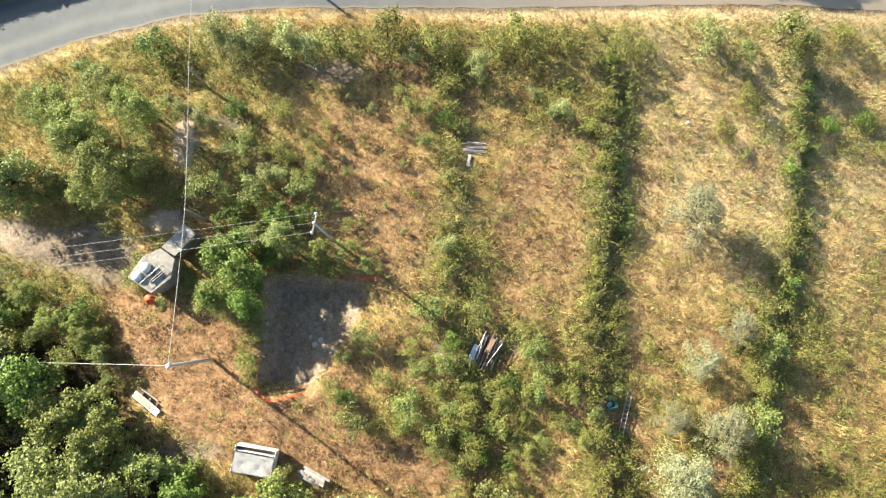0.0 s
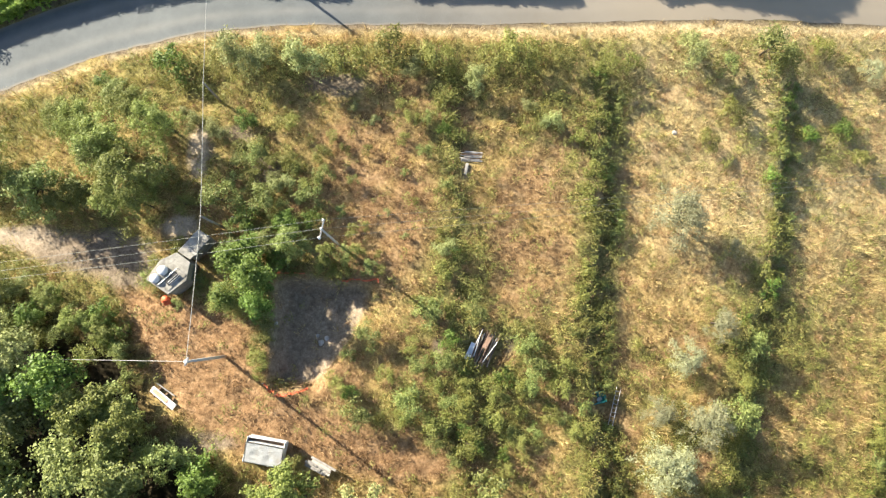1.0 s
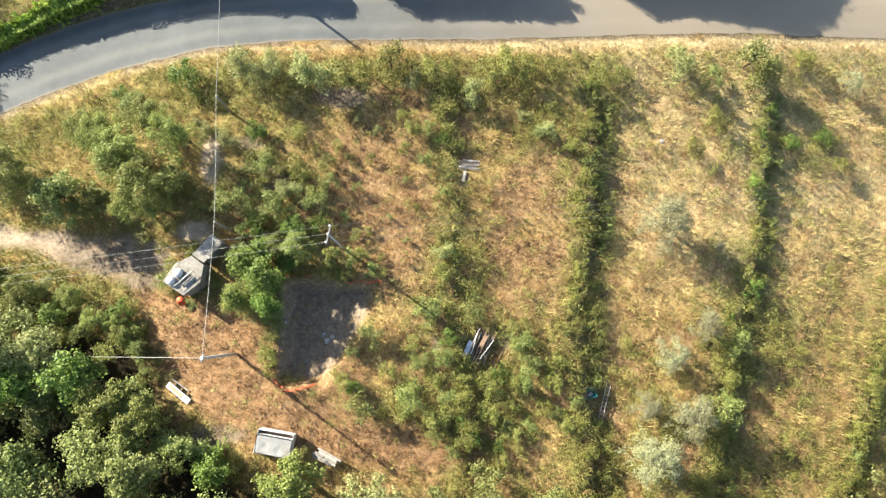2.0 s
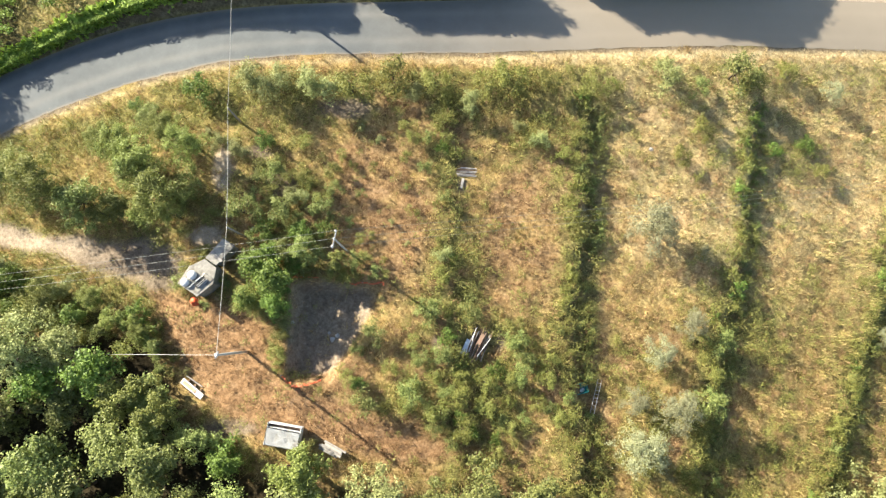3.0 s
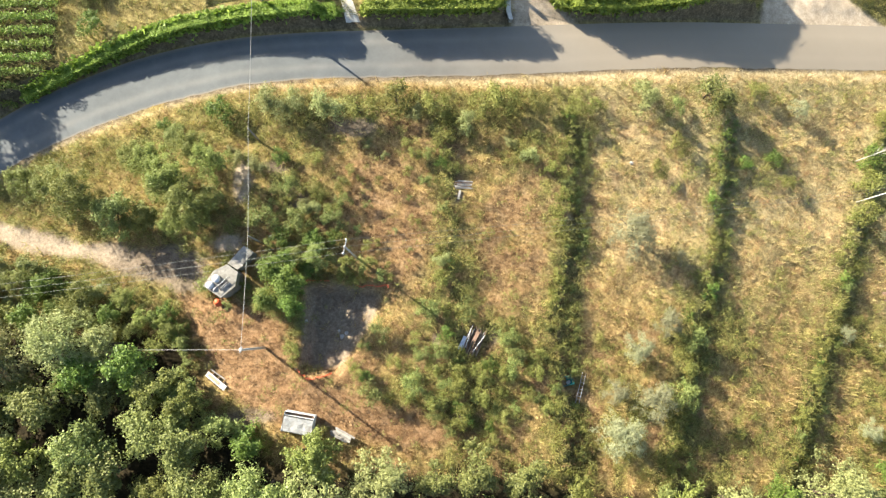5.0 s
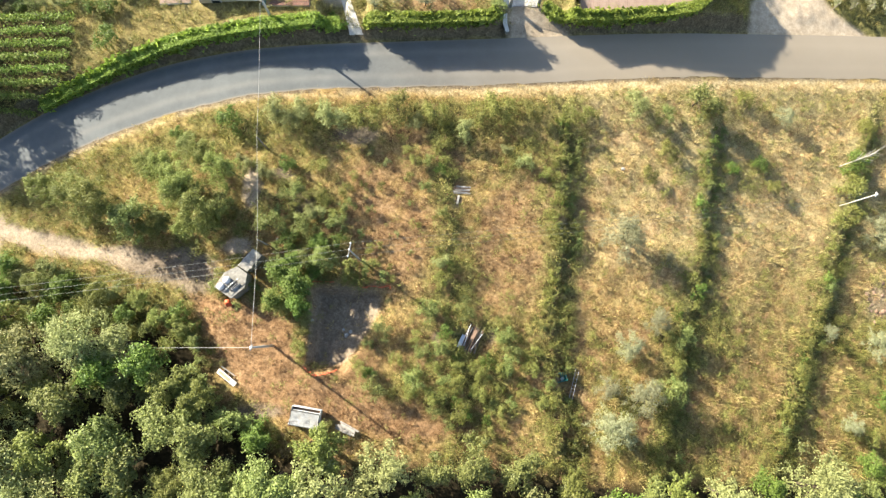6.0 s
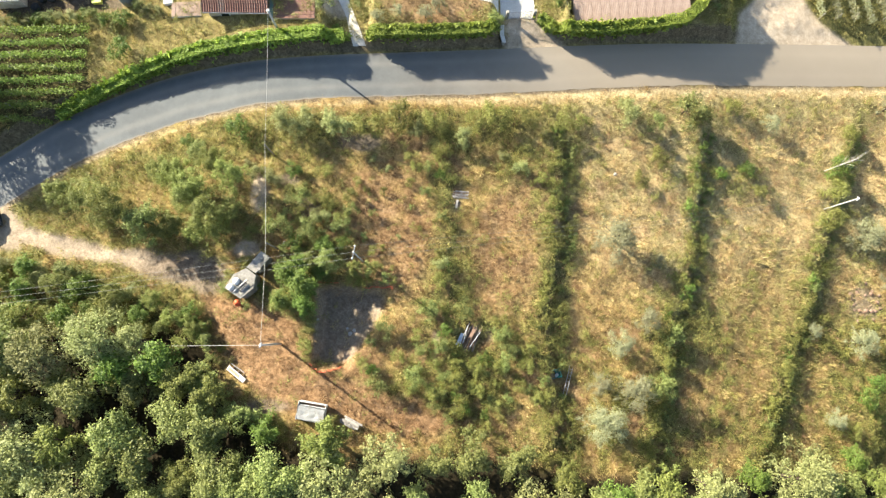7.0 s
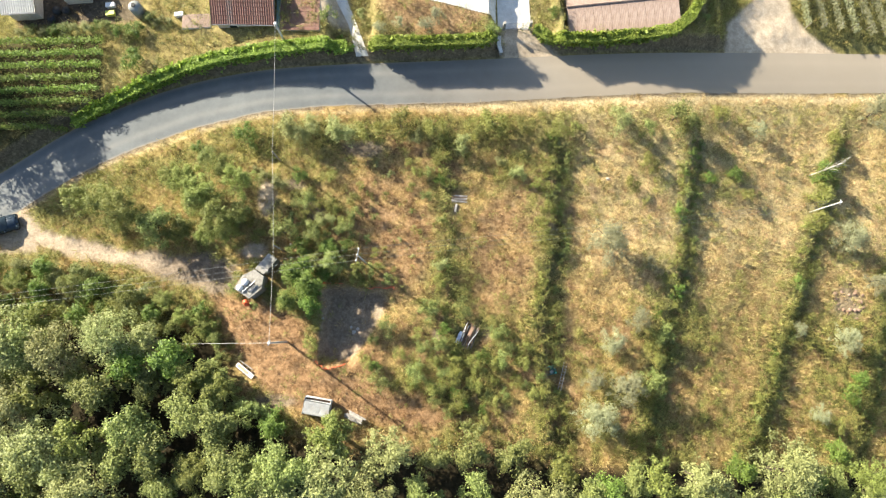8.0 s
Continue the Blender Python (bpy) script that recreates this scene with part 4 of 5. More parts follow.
brambles = [make_tree("bramble", 0.95, 1.05, SCRUB, 400, 0.145, "tangled green bramble on a terrace edge", "shrub", "brambles along the terraces", 0.1, 0.35, 14, 0.03),
            make_tree("bramble", 0.85, 1.15, LIME, 400, 0.145, "fresh green bramble on a terrace edge", "shrub", "brambles along the terraces", 0.1, 0.35, 12, 0.03),
            make_tree("bramble", 0.9, 1.2, OAK, 400, 0.145, "dark green bramble on a terrace edge", "shrub", "brambles along the terraces", 0.1, 0.35, 14, 0.03)]
places = []
for k, (ys, xs, step) in enumerate(TERRACES):
    py = -13.5
    while py < 19.5 + k * 0.5:
        dense = (0.45, 0.9, 0.9, 0.9, 0.8)[k] if (k or py > 2) else 0.15
        rank = float(lattice(py, k * 9.0, 2.2, 12))
        if RNG.random() < dense and rank > 0.15:
            places.append((float(np.interp(py, ys, xs)) - RNG.uniform(0.0, 0.7 + 1.2 * rank), py, RNG.uniform(0.35, 0.75 + 0.5 * rank), int(RNG.choice(3, p=[0.55, 0.2, 0.25]))))
        if k and RNG.random() < 0.85:
            places.append((float(np.interp(py, ys, xs)) + RNG.uniform(0.2, 1.7), py, RNG.uniform(0.4, 0.85), 2))
        py += RNG.uniform(0.55, 1.1)
scatter(brambles, [p for p in places if free(p[0], p[1])])


# ---- hedges and vines across the road ----
def hedge(line, width, height, label):
    line = [(a, b - 0.2) for a, b in line]
    length = [math.dist(a, b) for a, b in zip(line, line[1:])]
    total = sum(length)
    n = int(total * 800)
    s = RNG.uniform(0, total, n)
    cum = np.concatenate([[0], np.cumsum(length)])
    cx, cy = np.interp(s, cum, [p[0] for p in line]), np.interp(s, cum, [p[1] for p in line])
    e = 0.2
    dx, dy = np.interp(s + e, cum, [p[0] for p in line]) - np.interp(s - e, cum, [p[0] for p in line]), np.interp(s + e, cum, [p[1] for p in line]) - np.interp(s - e, cum, [p[1] for p in line])
    k = np.hypot(dx, dy)
    nx, ny = -dy / k, dx / k
    top = RNG.random(n) < 0.68
    across = np.where(top, RNG.uniform(-1, 1, n), np.sign(RNG.normal(size=n)) * RNG.uniform(0.3, 1.05, n)) * width / 2
    wave = 0.9 + 0.2 * lattice(s, s * 0, 0.8, 21)
    across = across * wave
    z = np.where(top, height * wave * RNG.uniform(0.9, 1.06, n), height * np.sqrt(RNG.uniform(0.2, 1.0, n)))
    px, py = cx + nx * across, cy + ny * across
    base = ground(cx, cy)
    c = np.stack([px, py, base + z], 1)
    out = np.stack([np.where(top, 0, nx * np.sign(across)), np.where(top, 0, ny * np.sign(across)), np.where(top, 1, 0.2)], 1)
    v, f = leaf_cloud(c, out, 0.125, 0.3, 0.5)
    k = int(total * 230)
    s = RNG.uniform(0, total, k)
    inner = np.stack([np.interp(s, cum, [p[0] for p in line]) + RNG.normal(0, width * 0.16, k), np.interp(s, cum, [p[1] for p in line]) + RNG.normal(0, width * 0.16, k), RNG.uniform(0.1, 0.95, k) * height], 1)
    inner[:, 2] += ground(inner[:, 0], inner[:, 1])
    v2, f2 = leaf_cloud(inner, np.stack([nx[:k] * 0, ny[:k], nx[:k] * 0], 1), 0.38, 0.1, 0.5, 0.85)
    v, f = np.concatenate([v, v2]), np.concatenate([f, f2 + len(v)])
    mid = line[len(line) // 2]
    ob = thing("hedge", Matrix(), label, "hedge")
    part("foliage", mesh("foliage", v, f, IVY), IVY, ob)
    stem = tube([(0, 0, -0.15), (0.04, 0, height * 0.8)], [0.05, 0.02], 5)
    first = None
    for t in np.arange(0.3, total, 0.9):
        a, b = float(np.interp(t, cum, [p[0] for p in line])), float(np.interp(t, cum, [p[1] for p in line]))
        first = part("stem", stem if first is None else first.data, BARK, ob)
        first.location = (a, b, h(a, b))


hedge([(-39.8, 21.8), (-38.5, 22.5), (-35.3, 24.0), (-31.4, 25.5), (-27.6, 26.7), (-23.9, 27.5), (-19.7, 28.0), (-14.4, 28.4), (-10.0, 28.9)], 1.25, 1.15, "long clipped bright green hedge on the roadside bank")
hedge([(-7.5, 28.8), (-1.3, 29.1), (4.6, 29.6), (5.6, 30.4)], 1.2, 1.15, "clipped green hedge in front of an olive garden")
hedge([(10.4, 31.8), (11.6, 30.8), (13.6, 30.35), (17.0, 30.6), (20.1, 31.0), (23.2, 31.4), (26.2, 32.0), (28.2, 33.7), (29.4, 35.5), (30.2, 38.5)], 1.2, 1.3, "clipped green hedge curving round a brown-roofed house")


def vine_row(a, b, mat, label):
    ob = thing("vine_row", Matrix(), label, "vines", "rows of vines")
    total = math.dist(a, b)
    n = int(total * 150)
    s = RNG.uniform(0, 1, n)
    x, y = a[0] + (b[0] - a[0]) * s, a[1] + (b[1] - a[1]) * s
    nx, ny = -(b[1] - a[1]) / total, (b[0] - a[0]) / total
    w = RNG.normal(0, 0.14, n) * (0.6 + 0.9 * lattice(s * total, s, 0.9, 30))
    c = np.stack([x + nx * w, y + ny * w, ground(x, y) + RNG.uniform(0.35, 1.45, n)], 1)
    v, f = leaf_cloud(c, RNG.normal(0, 0.4, (n, 3)), 0.16, 0.6, 0.7, 0.75)
    part("foliage", mesh("foliage", v, f, mat), mat, ob)
    for t in np.arange(0, total + 0.1, 4.5):
        x, y = a[0] + (b[0] - a[0]) * t / total, a[1] + (b[1] - a[1]) * t / total
        part("post", tube([(x, y, h(x, y) - 0.2), (x, y, h(x, y) + 1.4)], [0.05, 0.045], 6), POLEWOOD, ob)


for k in range(8):
    vine_row((-62, 30.6 - 1.44 * k), (-36.0 - 0.1 * k - 0.75 * max(0, k - 4) ** 1.5, 29.9 - 1.28 * k), VINE, "row of green vines on posts beside a hedge")
for k in range(7):
    vine_row((43.6 + 2.0 * k, 44.0 + 0.1 * k), (45.2 + 2.3 * k, 35.2 - 0.12 * k), OLIVE, "row of pale green vines behind the road")


# ---- poles and cables ----
def utility_pole(x, y, height, mat, label, arm=None, cap=False, radius=0.13):
    ob = thing("utility_pole", pose(x, y, h(x, y)), label, "utility pole")
    part("shaft", tube([(0, 0, -0.5), (0, 0, height * 0.5), (0, 0, height)], [radius, radius * 0.85, radius * 0.68], 12), mat, ob, smooth=True)
    if arm:
        a = part("crossarm", box(1.3, 0.09, 0.09, pose(0, 0, height - 0.25, 0, 0, arm)), STEEL, ob)
        for d in (-0.55, 0.0, 0.55):
            c, s = math.cos(radians(arm)) * d, math.sin(radians(arm)) * d
            part("insulator", tube([(c, s, height - 0.15), (c, s, height - 0.08), (c, s, height + 0.05), (c, s, height + 0.1)], [0.05, 0.09, 0.08, 0.03], 8), WHITE, a, "white porcelain insulator")
    if cap:
        part("bracket", box(0.5, 0.12, 0.1, pose(0, 0, height - 0.15, 0, 0, 70)), STEEL, ob)
        part("cap", tube([(0, 0, height - 0.02), (0, 0, height + 0.12)], [radius * 1.3, radius * 0.9], 10), WHITE, ob)
    return Vector((x, y, h(x, y) + height))


def cable(a, b, sag, radius, label, mat=None):
    a, b = Vector(a), Vector(b)
    pts = [a.lerp(b, i / 24) - Vector((0, 0, sag * 4 * (i / 24) * (1 - i / 24))) for i in range(25)]
    tagged(part("overhead_cable", tube(pts, [radius] * 25, 6), mat or CABLE), label, "cable", "overhead cables")


top_yard = utility_pole(-15.98, -2.16, 6.8, POLE, "pale concrete pole standing in the cleared field", cap=True, radius=0.11)
top_field = utility_pole(-8.1, 5.64, 7.3, POLE, "pale power pole with a crossarm among bushes", arm=78, radius=0.095)
top_house = utility_pole(-16.46, 28.9, 3.8, POLE, "pale pole with a white cap behind a hedge", cap=True)
top_far = utility_pole(43.0, 11.8, 5.6, POLE, "pale slim pole rising out of brambles", cap=True, radius=0.085)
top_bank = utility_pole(-17.0, 16.5, 3.4, POLEWOOD, "grey wooden telephone pole on the bank", radius=0.09)
top_mid = utility_pole(-16.4, 7.0, 4.4, POLEWOOD, "grey wooden telephone pole beside a cistern", radius=0.09)
top_west = utility_pole(-46.4, 1.7, 7.0, POLE, "pale power pole rising out of the wood", arm=90)
cable(top_yard, top_mid, 0.1, 0.014, "pale telephone cable above the field")
cable(top_mid, top_bank, 0.1, 0.014, "pale telephone cable above the field")
cable(top_bank, top_house, 0.2, 0.014, "pale telephone cable crossing the road")
cable(top_yard, (-40, -2.2, -4.5), 0.5, 0.014, "pale telephone cable running into the trees")
for d in (-0.55, 0.0, 0.55):
    a = top_field + Vector((0.2 * d, d, 0.08))
    cable(a, top_west + Vector((0, d, 0.08)), 0.8, 0.0095, "thin power cable between two poles", WIRE)
    cable(a, top_far + Vector((0, d * 0.5, 0)), 0.9, 0.008, "thin power cable between two poles", WIRE)


# ---- cistern by the track ----
def cistern():
    base = h(-19.4, 3.6)
    slab = [(-20.95, 3.15), (-20.1, 4.45), (-18.95, 5.0), (-18.0, 4.3), (-18.2, 3.05), (-19.4, 2.1)]
    ob = thing("cistern", Matrix(), "grey concrete cistern with two white vent domes beside a track", "cistern")
    part("wall", prism([(a * 0.96 - 0.04 * 19.35, b * 0.96 + 0.04 * 3.6) for a, b in slab], base - 0.6, base + 1.82), CONCRETE, ob)
    part("roof_slab", prism(slab, base + 1.8, base + 2.0), CONCRETE, ob)
    for cx, cy, r in ((-20.3, 3.2, 0.34), (-19.8, 3.75, 0.36)):
        bm = tube([(cx, cy, base + 1.98), (cx, cy, base + 2.12)], [r * 0.9, r * 0.9], 20)
        tube([(cx, cy, base + 2.1)] + [(cx, cy, base + 2.12 + 0.26 * math.sin(a)) for a in np.linspace(0.1, 1.5, 7)], [r] + [r * math.cos(a) for a in np.linspace(0.1, 1.5, 7)], 20, bm)
        part("vent_dome", bm, WHITE, ob, "round white vent dome", True)
    rail = part("rail", tube([(-19.95, 2.75, base + 2.02), (-19.95, 2.75, base + 2.35), (-18.75, 3.85, base + 2.35), (-18.75, 3.85, base + 2.02)], [0.022] * 4, 8), STEEL, ob, "bent steel rail")
    part("hatch", box(0.95, 0.42, 0.06, pose(-19.2, 3.2, base + 2.0, 0, 0, 42)), RUBBER, ob, "dark hatch cover")
    for k in range(3):
        part("hatch_bar", box(0.9, 0.045, 0.05, pose(-19.1 + 0.09 * k, 3.1 - 0.1 * k + 0.12, base + 2.06, 0, 0, 42), 0.006), STEEL, ob)
    part("hatch_bar", box(1.25, 0.05, 0.08, pose(-19.45, 3.3, base + 2.02, 0, 0, 42)), STEEL, ob)
    lower = thing("pump_house", Matrix(), "small flat-roofed concrete pump house joined to a cistern", "pump house")
    roof = [(-19.0, 5.1), (-17.65, 6.65), (-16.75, 6.0), (-18.1, 4.5)]
    part("wall", prism([(a * 0.93 - 0.07 * 17.82, b * 0.93 + 0.07 * 5.62) for a, b in roof], base - 0.6, base + 1.66), CONCRETE, lower)
    part("roof", prism(roof, base + 1.65, base + 1.78), CONCRETE, lower)
    part("door", box(0.75, 0.05, 1.5, pose(-18.45, 6.02, base - 0.1, 0, 0, 49)), BROWNWOOD, lower)
    part("board", box(0.2, 1.1, 0.04, pose(-18.1, 5.2, base + 1.785, 0, 0, 49), 0.005), PLANK, lower)


cistern()
tub = thing("plastic_tub", pose(-20.2, 1.85, h(-20.2, 1.85)), "bright orange plastic tub on the grass", "tub")
bm = tube([(0, 0, 0.0), (0, 0, 0.55), (0, 0, 0.6), (0, 0, 0.58), (0, 0, 0.1)], [0.2, 0.26, 0.27, 0.24, 0.18], 18)
part("body", bm, ORANGE, tub, smooth=True)
part("lid", box(0.5, 0.42, 0.03, pose(0.12, -0.2, 0.5, 35, 10, 20)), ORANGE, tub)


# ---- safety fence round the pit ----
def net(points, height, label, mat=None):
    ob = thing("safety_fence", Matrix(), label, "fence", "safety fences round the pit")
    bm = bmesh.new()
    for (ax, ay), (bx, by) in zip(points, points[1:]):
        n = max(2, int(math.dist((ax, ay), (bx, by)) / 0.16))
        pts = [(ax + (bx - ax) * i / n, ay + (by - ay) * i / n) for i in range(n + 1)]
        slope = [height * RNG.uniform(0.75, 1.0) for _ in pts]
        sway = [RNG.normal(0, 0.05) for _ in pts]
        for r in range(7):
            tube([(x + 0.12 * r / 6 + s, y - 0.10 * r / 6 + s, h(x, y) + 0.05 + k * r / 6) for (x, y), k, s in zip(pts, slope, sway)], [0.014] * len(pts), 4, bm)
        for (x, y), k, s in zip(pts, slope, sway):
            tube([(x + s, y + s, h(x, y) + 0.05), (x + 0.12 + s, y - 0.10 + s, h(x, y) + 0.05 + k)], [0.012, 0.012], 4, bm)
        part("post", tube([(ax, ay, h(ax, ay) - 0.2), (ax + 0.02, ay, h(ax, ay) + height + 0.15)], [0.025, 0.022], 6), STEEL, ob)
    part("net", bm, mat or ORANGE, ob, "sagging orange plastic net")


net([(-13.2, -4.0), (-12.9, -4.45), (-12.3, -4.75), (-11.6, -4.75), (-11.0, -4.6), (-10.3, -4.4)], 0.45, "sagging orange safety net at the corner of a pit", FADED)
net([(-12.7, 3.7), (-11.6, 3.7), (-10.6, 3.6)], 0.35, "faded orange safety net along a pit's upper edge", FADED)
net([(-8.4, 3.2), (-7.0, 3.2), (-5.3, 3.1)], 0.2, "collapsed faded orange net above a pit", FADED)


# ---- stacks, boards, shelter ----
def boards(name, x, y, turn, rows, label, category, mats, length, width, thick=0.04, lift=0.03):
    """A loose stack: rows of (across, along, height, turn) in metres and degrees."""
    ob = thing(name, pose(x, y, h(x, y), 0, 0, turn), label, category)
    for k, (a, b, z, r) in enumerate(rows):
        part("plank", box(length * RNG.uniform(0.75, 1.05), width * RNG.uniform(0.7, 1.2), thick, pose(b, a, z + lift, RNG.normal(0, 2), RNG.normal(0, 1), r), 0.006), mats[k % len(mats)], ob)
    return ob


boards("plank_stack", 1.6, 12.45, -3, [(-0.33 + 0.062 * k, 0.16 * math.sin(3 * k), 0.08 + 0.05 * (k % 3), 3 * math.sin(5 * k)) for k in range(12)], "stack of grey weathered planks on dry grass", "plank stack", [PLANK, DEADWOOD, PLANK, BROWNWOOD, PLANK], 1.75, 0.065)
tagged(part("plank", box(0.9, 0.22, 0.04, pose(1.2, 11.5, h(1.2, 11.5) + 0.02, 0, 0, 78), 0.006), PLANK), "single grey plank lying in dry grass", "plank")
pile = boards("scrap_pile", 2.2, -1.85, 66, [(-0.78 + 0.065 * k, 0.22 * math.sin(4 * k), 0.06 + 0.09 * ((k * 7) % 4), 6 * math.sin(2.7 * k)) for k in range(25)], "pile of old boards, white poles and a metal sheet among weeds", "scrap pile", [BROWNWOOD, RUBBER, BROWNWOOD, BROWNWOOD, PLANK, RUBBER, BROWNWOOD], 2.6, 0.075)
part("metal_sheet", box(1.3, 0.42, 0.02, pose(-0.55, 0.78, 0.42, 14, 4, -2), 0.004), surface("bluish_metal_sheet", [(0.34, 0.39, 0.44), (0.48, 0.53, 0.58)], 2, 0.45, strength=0.15), pile, "bent bluish metal sheet")
part("metal_sheet", box(0.9, 0.3, 0.02, pose(0.5, -0.1, 0.42, -6, 3, -5), 0.004), RUBBLE, pile, "rusty brown sheet")
for a, b, turn in ((0.1, 0.5, 6), (0.35, 0.62, -4), (0.0, -0.55, -14)):
    c, s = math.cos(radians(turn)), math.sin(radians(turn))
    part("pole", tube([(a - 0.9 * c, b - 0.9 * s, 0.44), (a + 0.9 * c, b + 0.9 * s, 0.52)], [0.026, 0.022], 8), WHITE, pile, "white plastic pole")
boards("board_stack", -9.35, -9.55, -28, [(-0.3 + 0.17 * k, 0.08 * k, 0.25 + 0.08 * k, 3 * math.sin(4 * k)) for k in range(5)], "grey boards lying slanted at the wood's edge", "board stack", [PLANK, DEADWOOD], 1.9, 0.2)

panel = thing("old_panel", pose(-20.15, -4.95, h(-20.15, -4.95), 0, 0, -39), "long white panel with an orange stripe lying on boards", "panel")
part("panel", box(2.1, 0.48, 0.06, pose(0, 0, 0.22, 6, 0, 0)), WHITE, panel)
part("stripe", box(1.3, 0.26, 0.012, pose(-0.25, 0.0, 0.285, 6, 0, 0), 0.002), surface("faded_orange", [(0.46, 0.22, 0.14), (0.56, 0.36, 0.27)], 3, 0.6), panel, "faded orange stripe")
for a in (-0.6, 0.0, 0.6):
    part("support", box(0.12, 0.8, 0.2, pose(a, 0, 0.0)), BROWNWOOD, panel)
part("board", box(1.6, 0.1, 0.05, pose(-0.3, 0.48, 0.05, 0, 0, 4)), PLANK, panel)


def shelter():
    x, y = -12.75, -8.45
    ob = thing("shelter", pose(x, y, h(x, y), 0, 0, -11), "low shelter with a pale metal roof at the wood's edge", "shelter")
    for a, b in ((-1.15, -0.7), (1.15, -0.7), (-1.15, 0.7), (1.15, 0.7)):
        part("post", box(0.1, 0.1, 1.15, pose(a, b, -0.1)), BROWNWOOD, ob)
    nx, ny, r = 26, 16, []
    bm = bmesh.new()
    for i in range(nx + 1):
        a = -1.3 + 2.6 * i / nx
        dents = lambda b: 0.05 * math.exp(-((a + 0.62) ** 2 + (b + 0.25) ** 2) / 0.05) + 0.06 * math.exp(-((a - 0.42) ** 2 + (b + 0.38) ** 2) / 0.035)
        r.append([bm.verts.new((a, b, 1.12 + 0.1 * (b + 1.0) - dents(b) + 0.008 * noise.noise(Vector((a * 3, b * 3, 0))))) for b in np.linspace(-0.85, 0.5, ny + 1)])
    for p, q in zip(r, r[1:]):
        for k in range(ny):
            bm.faces.new((p[k], q[k], q[k + 1], p[k + 1]))
    bmesh.ops.solidify(bm, geom=bm.faces[:], thickness=0.012)
    part("roof", bm, SHEET, ob, "pale dented roof sheet", True)
    part("front_board", box(2.5, 0.04, 0.75, pose(0, 0.52, 0.42)), SHEET, ob)
    # A dark brown strip, low in the open gap, stands in for its shade.
    part("trough", box(2.5, 0.24, 0.04, pose(0, 0.67, 0.7)), RUBBLE, ob, "dark strip low in the gap behind the roof, in place of shade")
    rim = part("back_board", box(2.6, 0.05, 0.8, pose(0, 0.82, 0.3, 0, 0, 0)), SHEET, ob)
    part("rim", box(2.6, 0.06, 0.04, pose(0, 0.82, 1.1, 0, 1.5, 0.8)), SHEET, rim, "white folded rim")
    for a, mat in ((-1.27, SHEET), (1.27, WHITE)):
        part("side_board", box(0.05, 1.7, 0.9, pose(a, 0.0, 0.3)), mat, ob)
        part("rim", box(0.05, 0.3, 0.04, pose(a, 0.7, 1.2)), SHEET, ob)
    part("floor_board", box(2.4, 1.4, 0.05, pose(0, 0, 0.1)), BROWNWOOD, ob)


shelter()
crate = thing("plastic_crate", pose(10.75, -5.55, h(10.75, -5.55), 0, 0, 12), "teal plastic crate half hidden in brambles", "crate")
for a, b, sx, sy in ((0, -0.4, 1.0, 0.04), (0, 0.4, 1.0, 0.04), (-0.5, 0, 0.04, 0.8), (0.5, 0, 0.04, 0.8)):
    part("side", box(sx, sy, 0.6, pose(a, b, 0.12)), TEAL, crate)
part("base", box(1.0, 0.8, 0.05, pose(0, 0, 0.09)), TEAL, crate)
part("bag", box(0.4, 0.3, 0.15, pose(0.1, -0.2, 0.13, 5, 0, 30), 0.06), WHITE, crate)
ladder = thing("ladder", pose(12.0, -6.2, h(12.0, -6.2) + 0.35, 0, 0, 74), "grey metal ladder lying in weeds", "ladder")
for b in (-0.2, 0.2):
    part("side_rail", box(2.9, 0.04, 0.05, pose(0, b * 0.8, 0), 0.008), STEEL, ladder)
for k in range(8):
    part("rung", tube([(-1.1 + 0.31 * k, -0.2, 0.03), (-1.1 + 0.31 * k, 0.2, 0.03)], [0.018, 0.018], 6), STEEL, ladder)


def stone(x, y, size, mat, label, name="stone", lift=0.3):
    bm = bmesh.new()
    bmesh.ops.create_icosphere(bm, subdivisions=2, radius=size)
    for v in bm.verts:
        v.co *= 1 + 0.35 * (noise.noise(v.co * (2.2 / size) + Vector((x, y, 0))))
        v.co.z *= 0.6
    bm.transform(pose(x, y, h(x, y) + size * lift, 0, 0, x * 40))
    return tagged(part(name, bm, mat, smooth=False), label, "stone")


stone(18.1, 15.0, 0.2, STONE, "pale boulder lying in dry grass")
stone(-9.5, -1.3, 0.22, STONE, "pale stone on the pit's floor")
stone(-9.1, -1.0, 0.18, STONE, "pale stone on the pit's floor")
stone(-9.8, -0.8, 0.14, STONE, "small stone on the pit's floor")
stone(-12.5, 0.1, 0.15, STONE, "small stone on the pit's floor")
stone(-15.8, 7.6, 0.2, STONE, "stone beside a telephone pole")
for k in range(26):
    a = 2 * math.pi * k / 26 + RNG.normal(0, 0.1)
    r = 1.4 + RNG.normal(0, 0.5)
    tagged(stone(47.2 + r * math.cos(a), 1.2 + r * 1.05 * math.sin(a), RNG.uniform(0.1, 0.28), RUBBLE, "brown rubble stone of a ruined ring"), "", "", "rubble stones")

snag = thing("dead_tree", pose(43.6, 16.3, h(43.6, 16.3)), "bleached leafless tree leaning over brambles", "tree")
bm = tube([(0, 0, 0), (0.6, 0.15, 2.2), (1.4, 0.4, 3.8)], [0.06, 0.045, 0.02], 7)
part("trunk", bm, DEADWOOD, snag)
bm = bmesh.new()
